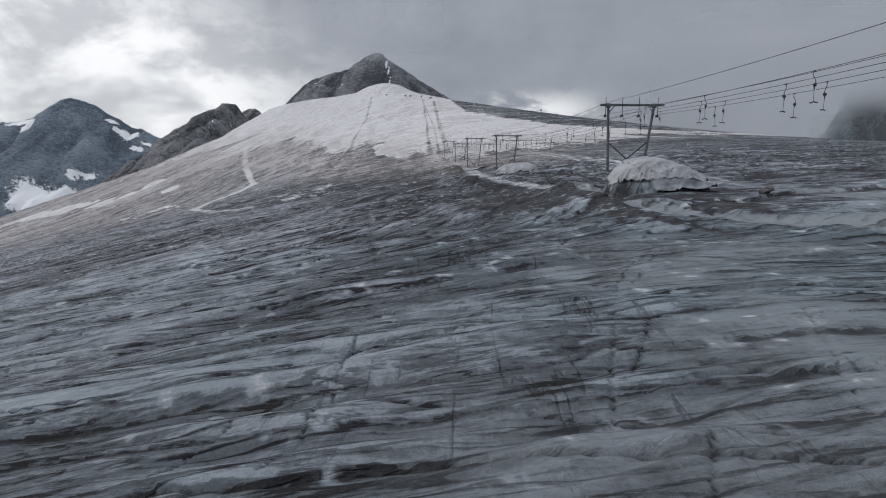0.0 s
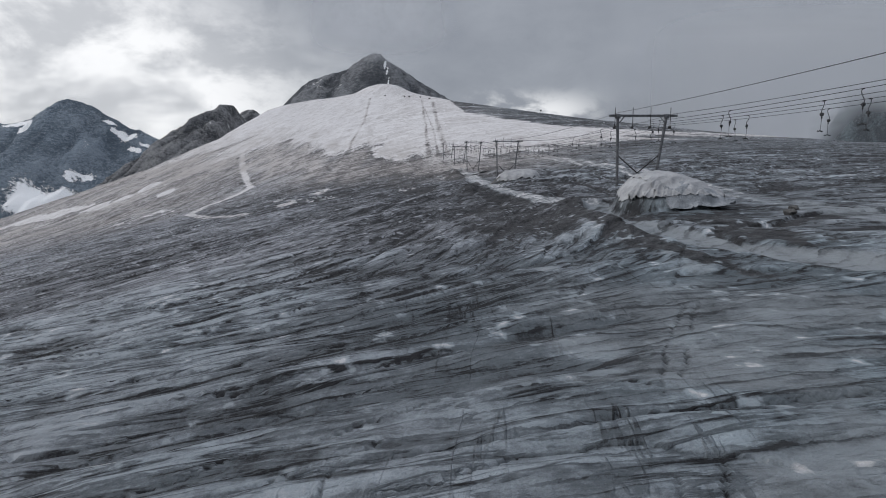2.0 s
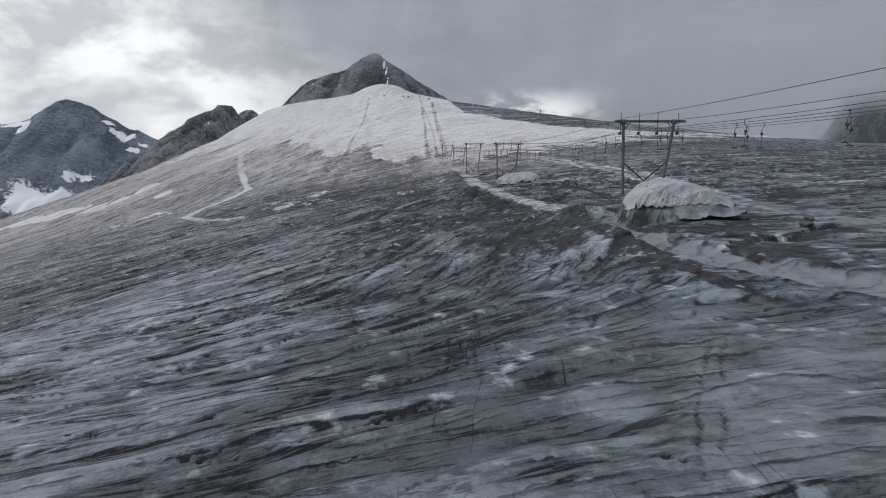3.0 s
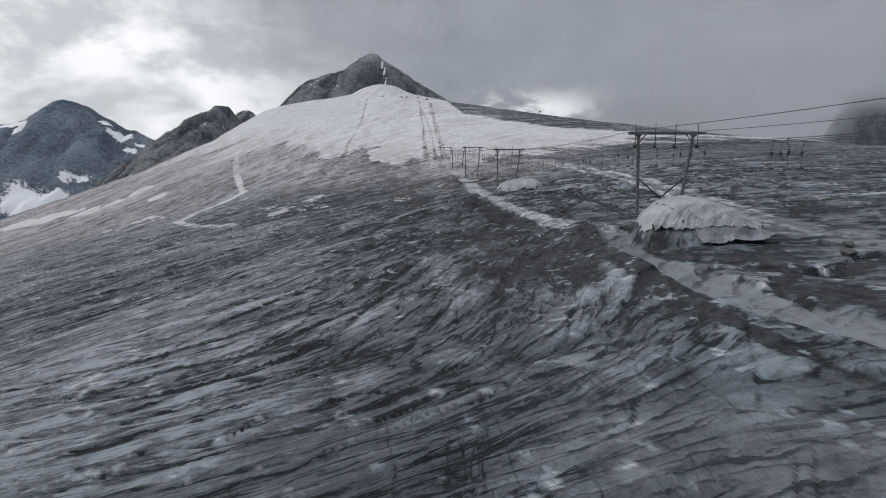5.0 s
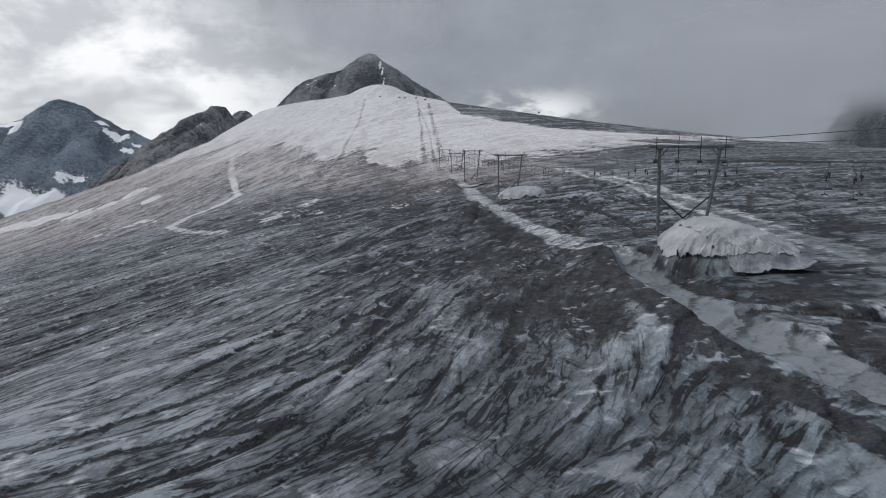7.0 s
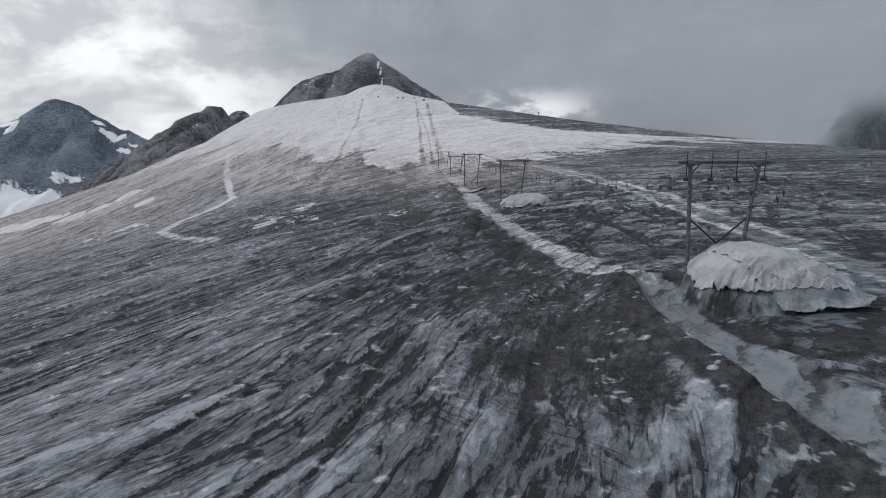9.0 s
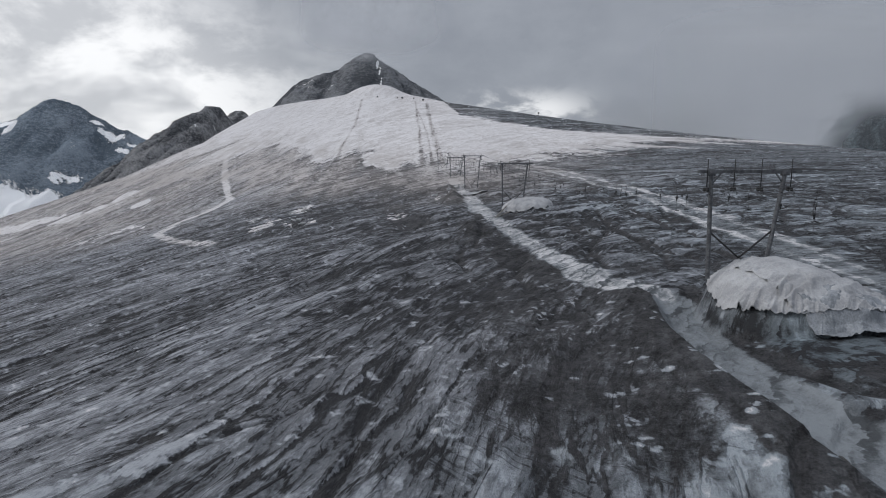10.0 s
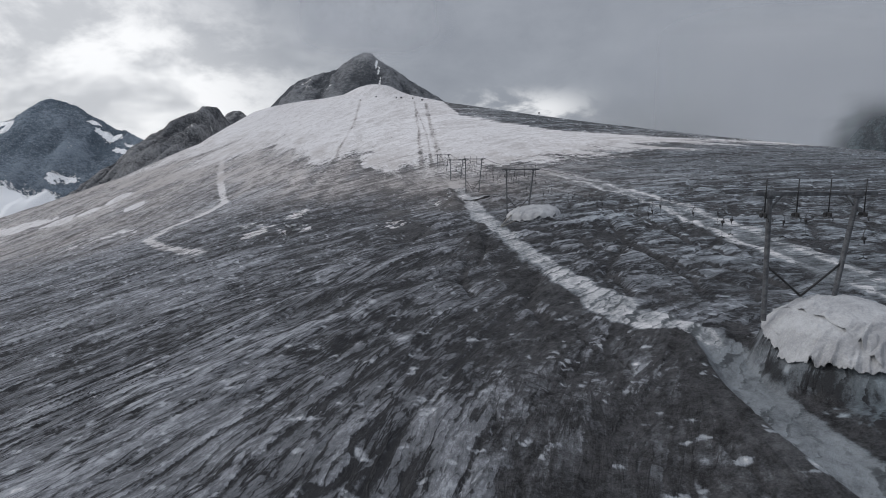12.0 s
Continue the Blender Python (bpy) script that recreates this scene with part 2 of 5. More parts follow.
def plain(name, colour, second, rough=0.6, metal=0.0, scale=6.0):
    m = Nodes(name, rough)
    m.color(m.mix(m.ramp(m.math("ADD", m.math("MULTIPLY", m.noise(scale, 6, 0.65), 0.6), m.math("MULTIPLY", m.noise(scale * 7, 4, 0.6), 0.4)), 0.35, 0.65), colour, second))
    m.bsdf.inputs["Metallic"].default_value = metal
    m.bump(m.noise(scale * 9, 3, 0.6), 0.25, 0.004)
    return m.mat


def cloud_material(name, cover, scale):
    m = Nodes(name, 1.0)
    t = m.tree
    n = m.math("ADD", m.math("MULTIPLY", m.noise(scale, 6, 0.55), 0.75), m.math("MULTIPLY", m.noise(scale * 3.1, 5, 0.55), 0.25))
    alpha = m.math("MULTIPLY", m.attr("cover"), m.ramp(n, 0.20, 0.62, cover, 1.0), clamp=True)
    body = t.nodes.new("ShaderNodeBsdfDiffuse")
    body.inputs["Color"].default_value = (0.79, 0.81, 0.84, 1)
    through_light = t.nodes.new("ShaderNodeBsdfTranslucent")
    through_light.inputs["Color"].default_value = (0.79, 0.81, 0.84, 1)
    both = t.nodes.new("ShaderNodeMixShader")
    t.links.new(body.outputs[0], both.inputs[1])
    t.links.new(through_light.outputs[0], both.inputs[2])
    out = t.nodes.new("ShaderNodeMixShader")
    t.links.new(alpha, out.inputs[0])
    t.links.new(t.nodes.new("ShaderNodeBsdfTransparent").outputs[0], out.inputs[1])
    t.links.new(both.outputs[0], out.inputs[2])
    t.links.new(out.outputs[0], t.nodes["Material Output"].inputs["Surface"])
    return m.mat


GLACIER = glacier_material()
# Summit colour is raised and blued to carry the haze over it
ROCK_SUMMIT = rock_material("summit_rock", (0.095, 0.104, 0.118), (0.34, 0.352, 0.372), (1, 1, 2.5), 0.8)
ROCK_RIDGE = rock_material("ridge_rock", (0.062, 0.066, 0.074), (0.38, 0.385, 0.395), (1, 1, 2), 0.35)
# Aerial haze is put into this colour as a pale blue tint
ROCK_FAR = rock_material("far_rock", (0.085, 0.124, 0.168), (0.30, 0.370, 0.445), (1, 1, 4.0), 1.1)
ROCK_VEILED = rock_material("wet_dark_rock", (0.020, 0.034, 0.042), (0.15, 0.20, 0.22), (1, 1, 1.5), 0.6)
STEEL = plain("weathered_galvanised_steel", (0.055, 0.058, 0.064), (0.15, 0.155, 0.165), 0.55, 0.35, 3.0)
DARK_STEEL = plain("dark_steel", (0.018, 0.018, 0.02), (0.05, 0.05, 0.053), 0.5, 0.4, 8.0)
RUBBER = plain("black_rubber", (0.012, 0.012, 0.013), (0.03, 0.03, 0.03), 0.8, 0.0, 8.0)


def fleece_material(name, dark, light):
    m = Nodes(name, 0.95)
    m.bsdf.inputs["Specular IOR Level"].default_value = 0.1
    stain, fibres = m.noise(0.5, 6, 0.65), m.noise(9.0, 4, 0.6)
    creases = m.math("ABSOLUTE", m.math("SUBTRACT", m.noise(1.3, 4, 0.5, (1.0, 0.35, 0.7), 1.4), 0.5))
    pleats = m.math("ABSOLUTE", m.math("SUBTRACT", m.noise(2.6, 3, 0.5, (1.0, 0.25, 0.25), 0.8), 0.5))
    m.color(m.mix(m.ramp(m.math("ADD", m.math("MULTIPLY", stain, 0.7), m.math("MULTIPLY", fibres, 0.3)), 0.35, 0.65), dark, light))
    m.bump(m.math("ADD", creases, m.math("MULTIPLY", pleats, 0.7)), 0.8, 0.20)
    return m.mat


FLEECE = fleece_material("white_glacier_fleece", (0.30, 0.305, 0.316), (0.47, 0.477, 0.49))
DIRTY_FLEECE = fleece_material("dirty_glacier_fleece", (0.16, 0.175, 0.19), (0.36, 0.38, 0.405))

CLOUD = cloud_material("cloud", 0.55, 0.012)
FOG = cloud_material("dense_fog", 0.97, 0.012)


# ==== terrain ====
def value_table(seed):
    return np.random.RandomState(seed).rand(512, 512).astype(np.float32)


TABLES = [value_table(s) for s in range(8)]


def vnoise(x, y, k):
    """Smooth value noise with a wavelength of 1, from 0 to 1."""
    xf, yf = np.floor(x), np.floor(y)
    u, v = x - xf, y - yf
    u, v = u * u * (3 - 2 * u), v * v * (3 - 2 * v)
    i, j = xf.astype(np.int64) & 511, yf.astype(np.int64) & 511
    i2, j2 = (i + 1) & 511, (j + 1) & 511
    t = TABLES[k]
    return (t[i, j] * (1 - u) + t[i2, j] * u) * (1 - v) + (t[i, j2] * (1 - u) + t[i2, j2] * u) * v


def fractal(x, y, k, octaves=5, rough=0.5, ridged=False):
    total, amp, norm = 0.0, 1.0, 0.0
    for o in range(octaves):
        n = vnoise(x * 2**o + 17.3 * o, y * 2**o - 9.1 * o, (k + o) % 8)
        total, norm, amp = total + amp * (1 - np.abs(2 * n - 1) if ridged else n), norm + amp, amp * rough
    return total / norm


def smooth(v, lo, hi):
    t = np.clip((v - lo) / (hi - lo), 0, 1)
    return t * t * (3 - 2 * t)


def to_line(x, y, points):
    """Distance to a polyline, how far along it (0 to 1), and the side (positive to the right of its course)."""
    best, along, side = np.full(x.shape, 1e9), np.zeros(x.shape), np.zeros(x.shape)
    n = len(points) - 1
    for k, ((ax, ay), (bx, by)) in enumerate(zip(points, points[1:])):
        ex, ey = bx - ax, by - ay
        t = np.clip(((x - ax) * ex + (y - ay) * ey) / (ex * ex + ey * ey), 0, 1)
        qx, qy = x - ax - t * ex, y - ay - t * ey
        d = np.hypot(qx, qy)
        m = d < best
        best, along, side = np.where(m, d, best), np.where(m, (k + t) / n, along), np.where(m, np.sign(qx * ey - qy * ex), side)
    return best, along, side


# Heights of the glacier on a net of bearings (rows) and distances (columns, even in their logarithm) from a pole behind the start
POLE_Y, BEARING, NEAR, FAR = -30.0, 54.0, math.log(12), math.log(1400)
NET = np.array([
    23, 14.6, 6.2, -2.4, -12, -23.9, -41.4, -69.7, -115.5, -180, -254.4,
    19.7, 13.1, 6.5, -0.1, -7.1, -15.9, -29.9, -56.7, -91.4, -101.1, -87.9,
    16.3, 11.5, 6.8, 2.1, -2.3, -8.1, -16.3, -37.4, -44.6, 19.8, 111,
    13.1, 10, 6.8, 3.8, 1.8, -0.9, -5.1, -9, 67.3, 187.7, 299.2,
    10, 8.4, 6.8, 5.3, 5.2, 6.6, 7.2, 12.9, 82.6, 218.4, 342,
    6.9, 6.7, 6.6, 6.7, 6.1, 8.2, 12.6, 31.2, 60.5, 108.4, 208.2,
    3.9, 5, 6.1, 7.1, 7.6, 10.1, 13.7, 20.9, 30.8, 49.1, 85.8,
    1, 3.3, 5.5, 7.6, 9.5, 11.7, 13.9, 15.1, 14.4, 13, 12.1,
    -1.9, 1.5, 4.8, 8.1, 11.2, 13.6, 14.3, 11.6, 3.3, -12.8, -36.5,
]).reshape(9, 11)


def spline_weights(t, n):
    t = np.clip(t, 0, 1) * (n - 3)
    i = np.minimum(t.astype(int), n - 4)
    u = t - i
    return i, ((1 - u) ** 3 / 6, (3 * u**3 - 6 * u**2 + 4) / 6, (-3 * u**3 + 3 * u**2 + 3 * u + 1) / 6, u**3 / 6)


# Distance of the glacier's skyline, by bearing in degrees; beyond it the ice falls away
SKYLINE = ((-54, 540), (-33, 620), (-25, 620), (-19.5, 690), (-15.5, 830), (-8, 930), (-6.6, 985), (-4.0, 985), (-2, 915), (1.5, 824), (9, 735), (16, 655), (24, 555), (32, 440), (54, 380))


def base_ground(x, y):
    r, f = np.hypot(x, y - POLE_Y), np.degrees(np.arctan2(x, y - POLE_Y))
    i, a = spline_weights((np.clip(f, -BEARING, BEARING) + BEARING) / (2 * BEARING), 9)
    j, b = spline_weights((np.log(np.clip(r, 12, 1400)) - NEAR) / (FAR - NEAR), 11)
    z = sum(a[p] * b[q] * NET[i + p, j + q] for p in range(4) for q in range(4))
    rim = np.interp(f, [s[0] for s in SKYLINE], [s[1] for s in SKYLINE])
    z = z + 11 * np.exp(-(((x + 90) / 36) ** 2 + ((y - 945) / 70) ** 2)) + 7 * np.exp(-(((x + 235) / 50) ** 2 + ((y - 860) / 90) ** 2))
    over = np.maximum(r - rim, 0)
    return z - over**2 / (over + 60) * 0.9


# Lines of the plan: x, y in metres
CHANNEL = ((31, 20), (25.5, 29), (21.0, 36.5), (18.6, 43), (17.2, 50), (16.7, 60), (17.3, 67), (18.2, 74))
BANK = ((14.6, 44), (14.2, 50), (14.1, 54), (14.1, 58), (14.3, 61.3), (14.9, 65.5), (15.6, 70), (16.4, 74), (15.0, 79), (14.2, 84), (12.0, 104), (10.0, 125))
DITCH = ((21.5, 79), (20.3, 75.5), (19.6, 70), (19.6, 65.5), (19.4, 61), (20.4, 57), (23, 54.5), (28, 53))
TOWER_LINE = ((31.5, -16.0), (22.95, 73.0), (17.2, 160.0), (12.6, 238.0), (9.0, 300.0), (3.6, 345.0))


# Edges of the snow strip and of the track across the ice: y, then x of one edge and of the other
STRIP_EDGES = ((74.5, 18.2, 18.8), (76, 15.4, 18.9), (78.5, 14.1, 18.6), (83, 13.2, 17.4), (91, 13.0, 16.9), (102, 12.0, 15.0), (115, 11.1, 14.2), (135, 10.3, 13.0), (150, 9.2, 12.4), (164, 7.4, 12.0), (190, 7.6, 11.6), (219, 7.6, 10.8), (293, 5.0, 7.8))
TRACK_EDGES = ((40, 33.0, 37.5), (63, 34.8, 39.4), (80, 36.8, 41.0), (98, 38.0, 43.4), (115, 39.2, 46.4), (132, 41.2, 48.4), (162, 45.0, 52.6), (190, 46.3, 52.2), (230, 46.5, 53.0), (280, 45.0, 52.0))
RIFTS = (
    ((24, 114), (20.3, 106), (18.2, 101), (17.6, 98)), ((19.2, 104), (18.5, 95), (17.4, 90)), ((25.5, 114), (27.9, 104.5), (27.4, 99), (30, 93)),
    ((32, 150), (26.5, 118), (26.2, 96.6), (24.4, 90)), ((22, 128), (21, 117), (23.2, 111)), ((30, 106), (33, 97), (33, 90)), ((38, 156), (36.7, 137), (34.5, 118), (35.2, 104)),
    ((10.5, 100), (8.2, 92), (8.6, 84)), ((4, 118), (2.4, 104), (3.2, 96)), ((8.2, 136), (6.8, 124), (4.6, 112)), ((0, 170), (-3, 158), (-9, 150), (-12, 140)),
)


# Joints that cross the near ice, with half their width, and pale places in it: x, y, half sizes, how pale
CRACKS = (
    (((4.6, 15.4), (4.3, 14.2), (3.5, 11.8), (2.7, 9.0)), 0.13), (((6.0, 16.5), (4.7, 13.4), (3.7, 11.7)), 0.14), (((10.2, 16.4), (9.3, 14.2), (8.1, 11.6), (7.4, 10.1), (7.3, 9.0)), 0.15),
    (((4.4, 9.2), (3.9, 8.0), (3.6, 7.2), (3.4, 6.0)), 0.09), (((-1.5, 11.8), (0.0, 11.5), (3.1, 10.3), (4.4, 9.2), (5.8, 8.6), (7.5, 8.2)), 0.14), (((4.6, 18.2), (9.3, 17.5), (14, 17.3)), 0.10),
    (((-0.8, 18.7), (-2.3, 17.5), (-2.5, 14.3), (-2.7, 10.2), (-3.3, 9.0)), 0.15), (((-4.3, 11.7), (-4.8, 10.3), (-5.3, 9.4)), 0.12), (((6.9, 14.7), (8.8, 14.7), (10.4, 15.2)), 0.10),
    (((10.6, 29.5), (8.9, 26.4), (7.4, 23.3), (6.3, 20.7), (5.5, 18.8)), 0.15), (((11.4, 30), (9.7, 26.8), (8.0, 23.1), (6.8, 20.6), (6.0, 18.7)), 0.13), (((9.6, 41), (8.5, 37.7), (7.5, 34.0), (5.8, 29.9)), 0.14),
    (((17.5, 46.2), (14.1, 39.0), (12.5, 35.1), (10.6, 31.4)), 0.22), (((9.2, 42.8), (7.3, 37.9), (5.4, 33.5)), 0.13), (((8.0, 45.2), (8.9, 45.5), (12.7, 46.5), (16.2, 48.2), (17.4, 47.8)), 0.20), (((12.6, 44), (11.2, 40), (9.4, 36)), 0.11),
)
PALE = (
    (9.5, 11.6, 1.5, 1.7, 1.0), (8.3, 15.5, 2.2, 1.2, 0.6), (5.4, 23.3, 0.9, 0.8, 0.6), (4.8, 21.0, 1.2, 0.7, 0.6), (2.2, 21.2, 0.7, 0.5, 0.5), (6.0, 37.1, 1.0, 0.9, 0.8), (5.4, 28.1, 0.7, 0.5, 0.6),
    (13.6, 39.8, 0.6, 0.8, 0.55), (6.0, 36.9, 0.8, 1.0, 0.7), (10.8, 48.3, 1.6, 1.9, 0.36), (5.0, 52.4, 0.5, 1.1, 0.8), (9.6, 47.6, 1.8, 1.5, 0.40), (12.2, 46.0, 1.1, 0.8, 0.30), (8.4, 46.3, 1.2, 0.9, 0.40), (13.5, 35.8, 1.0, 1.6, 0.5),
)


def between(x, y, edges):
    """Metres inside a band given by its two edges (negative outside), and its place across, 0 to 1."""
    ys = [e[0] for e in edges]
    p, q = np.interp(y, ys, [e[1] for e in edges]), np.interp(y, ys, [e[2] for e in edges])
    inside = np.minimum(np.minimum(x - p, q - x), np.minimum(y - ys[0], ys[-1] - y) * 0.3)
    return inside, np.clip((x - p) / (q - p), 0, 1)


BLOCK = ((25.4, 70.6), (5.8, 5.6), 0.05)


def pedestal(x, y):
    """The block of ice that the fleece has kept from melting: its height over the ice round it."""
    u, v = (x - 25.4) / 5.8, (y - 70.6 - 0.05 * (x - 25.4)) / 5.6
    d = (np.abs(u) ** 2.5 + np.abs(v) ** 2.5) ** 0.4
    ragged = d + 0.10 * (fractal(x / 2.5, y / 2.5, 3, 4) - 0.5)
    top = 3.75 - 1.7 * smooth(x, 23.5, 31.0)
    dome = 0.20 * (1 - smooth(ragged, 0.98, 1.10)) + 0.80 * np.clip(1 - d**2.6, 0, 1) ** 0.7
    apron = np.exp(-(((x - 27) / 7.5) ** 2 + ((y - 67) / 7.0) ** 2)) * smooth(x, 17.8, 21.0)
    return np.maximum(dome * top, 0.35 * apron)


def ground(x, y):
    """Height of the ice without its finest relief."""
    z = base_ground(x, y)
    d, a, s = to_line(x, y, CHANNEL)
    z = z - 0.55 * smooth(2.6 - d, 0, 1.6)
    d, a, s = to_line(x, y, BANK)
    z = z + np.where(s < 0, np.exp(-((d / 3.4) ** 2)), np.exp(-((d / 0.7) ** 2))) * (0.95 - 0.9 * smooth(a, 0.62, 0.76)) * smooth(a, 0.0, 0.10)
    d, a, s = to_line(x, y, DITCH)
    z = z - 0.4 * np.exp(-((d / 1.0) ** 2))
    z = z + 0.95 * np.exp(-(((x - 18.6) / 3.8) ** 2 + ((y - 75.5) / 4.5) ** 2))
    z = z + pedestal(x, y)
    z = z - 0.9 * np.exp(-(((x - 27.5) / 1.8) ** 2 + ((y - 53.5) / 1.6) ** 2))
    z = z + 2.5 * np.sqrt(np.clip(1 - ((x - 19.4) / 5.6) ** 2 - ((y - 156.5) / 4.6) ** 2, 0, 1))
    z = z + 3.0 * np.exp(-(((x - 4.6) / 2.4) ** 2 + ((y - 206) / 8) ** 2)) + 1.2 * np.exp(-(((x - 6.0) / 1.6) ** 2 + ((y - 134) / 6) ** 2))
    for line in RIFTS:
        d, a, s = to_line(x, y, line)
        z = z - 0.45 * np.exp(-((d / 0.55) ** 2))
    heap = np.exp(-(((x - 6) / 13) ** 2 + ((y - 246) / 16) ** 2)) + 0.6 * np.exp(-(((x - 20) / 10) ** 2 + ((y - 205) / 14) ** 2))
    z = z + 5.0 * heap * np.maximum(fractal(x / 8, y / 8, 1, 4, 0.55, True) - 0.5, -0.1)
    z = z - 1.6 * np.exp(-(((x + 6) / 3.5) ** 2 + ((y - 156) / 9) ** 2)) - 1.8 * np.exp(-(((x + 44) / 7) ** 2 + ((y - 206) / 6) ** 2))
    # a low rounded swell in the foliated ice
    z = z + 1.1 * np.exp(-(((x + 11) / 7) ** 2 + ((y - 104) / 5) ** 2)) - 1.6 * np.exp(-(((x + 11) / 9) ** 2 + ((y - 117) / 6) ** 2))
    return z


# The way the foliation of the ice runs: x, y, degrees from the x axis
GRAIN = np.array([
    5, 14, 2, 12, 22, -2, 25, 35, -8, -3, 24, 4, -18, 36, -14, -6, 38, 35, -31, 66, 48, -22, 84, 60, -12, 97, 58,
    -42, 106, 55, -25, 128, 36, -72, 125, 74, -55, 200, 86, -38, 158, 68, -130, 240, 92, -165, 330, 88, -220, 430, 82, -300, 480, 84, -20, 99, 48, -6, 78, 96, 1, 48, 102, 3, 94, 66, 11, 62, 72,
    32, 62, 0, 45, 95, 8, 70, 150, 4, 10, 140, 25, -30, 250, 22, 40, 260, 3, -60, 520, 80, 0, 520, 88, 130, 480, 2,
]).reshape(-1, 3)


def grain_angle(x, y):
    r, f = np.log(np.hypot(x, y - POLE_Y) + 1), np.arctan2(x, y - POLE_Y)
    total, n = 0.0, 1e-12
    for gx, gy, deg in GRAIN:
        w = np.exp(-(((r - math.log(math.hypot(gx, gy - POLE_Y) + 1)) / 0.20) ** 2 + ((f - math.atan2(gx, gy - POLE_Y)) / 0.17) ** 2)) + 1e-7
        total, n = total + w * radians(deg), n + w
    return total / n


FLOW_N, FLOW_M, FLOW_R = 46, 66, (math.log(8), math.log(1150))


def flow_nets():
    """Two fields on a net of bearings and distances: metres along the foliation and metres across it."""
    n, m = FLOW_N, FLOW_M
    B, L = np.meshgrid(np.radians(np.linspace(-52, 52, n)), np.linspace(*FLOW_R, m), indexing="ij")
    db, dl = B[1, 0] - B[0, 0], L[0, 1] - L[0, 0]
    idx = np.arange(n * m).reshape(n, m)
    c = [idx[:-1, :-1].ravel(), idx[1:, :-1].ravel(), idx[:-1, 1:].ravel(), idx[1:, 1:].ravel()]
    bc, lc = (B[:-1, :-1] + db / 2).ravel(), (L[:-1, :-1] + dl / 2).ravel()
    r = np.exp(lc)
    ang = grain_angle(r * np.sin(bc), r * np.cos(bc) + POLE_Y)
    er, eb = (np.sin(bc), np.cos(bc)), (np.cos(bc), -np.sin(bc))
    diff_b, diff_l = np.array([-1, 1, -1, 1]) / (2 * db), np.array([-1, -1, 1, 1]) / (2 * dl)
    nets = []
    for strict in (True, False):
        gx, gy = np.cos(ang), np.sin(ang)
        if strict:
            rows = (((gx, gy), 0.0, 1.0), ((-gy, gx), 1.0, 0.22))
        else:
            rows = (((-gy, gx), 0.0, 0.4), ((gx, gy), 1.0, 1.0))
        A, rhs = np.zeros((n * m, n * m)), np.zeros(n * m)
        for (wx, wy), goal, weight in rows:
            pr, pb = wx * er[0] + wy * er[1], wx * eb[0] + wy * eb[1]
            coef = [weight * (pr * diff_l[k] + pb * diff_b[k]) / r for k in range(4)]
            for i in range(4):
                np.add.at(rhs, c[i], coef[i] * weight * goal)
                for j in range(4):
                    np.add.at(A, (c[i], c[j]), coef[i] * coef[j])
        rr = np.exp(L).ravel()
        scale = rr[:, None] * rr[None]
        A = A * scale + 1e-7 * np.eye(n * m)
        nets.append((np.linalg.solve(A, rhs * rr) * rr).reshape(n, m))
    return nets


def flow_coords(x, y, nets):
    f, l = np.degrees(np.arctan2(x, y - POLE_Y)), np.log(np.hypot(x, y - POLE_Y))
    n, m = FLOW_N, FLOW_M
    # the control net is one cell wider than the stretch it covers
    i, a = spline_weights(((f + 52) / 104 * (n - 1) - 1) / (n - 3), n)
    j, b = spline_weights(((l - FLOW_R[0]) / (FLOW_R[1] - FLOW_R[0]) * (m - 1) - 1) / (m - 3), m)
    return [sum(a[p] * b[q] * net[i + p, j + q] for p in range(4) for q in range(4)) for net in nets]


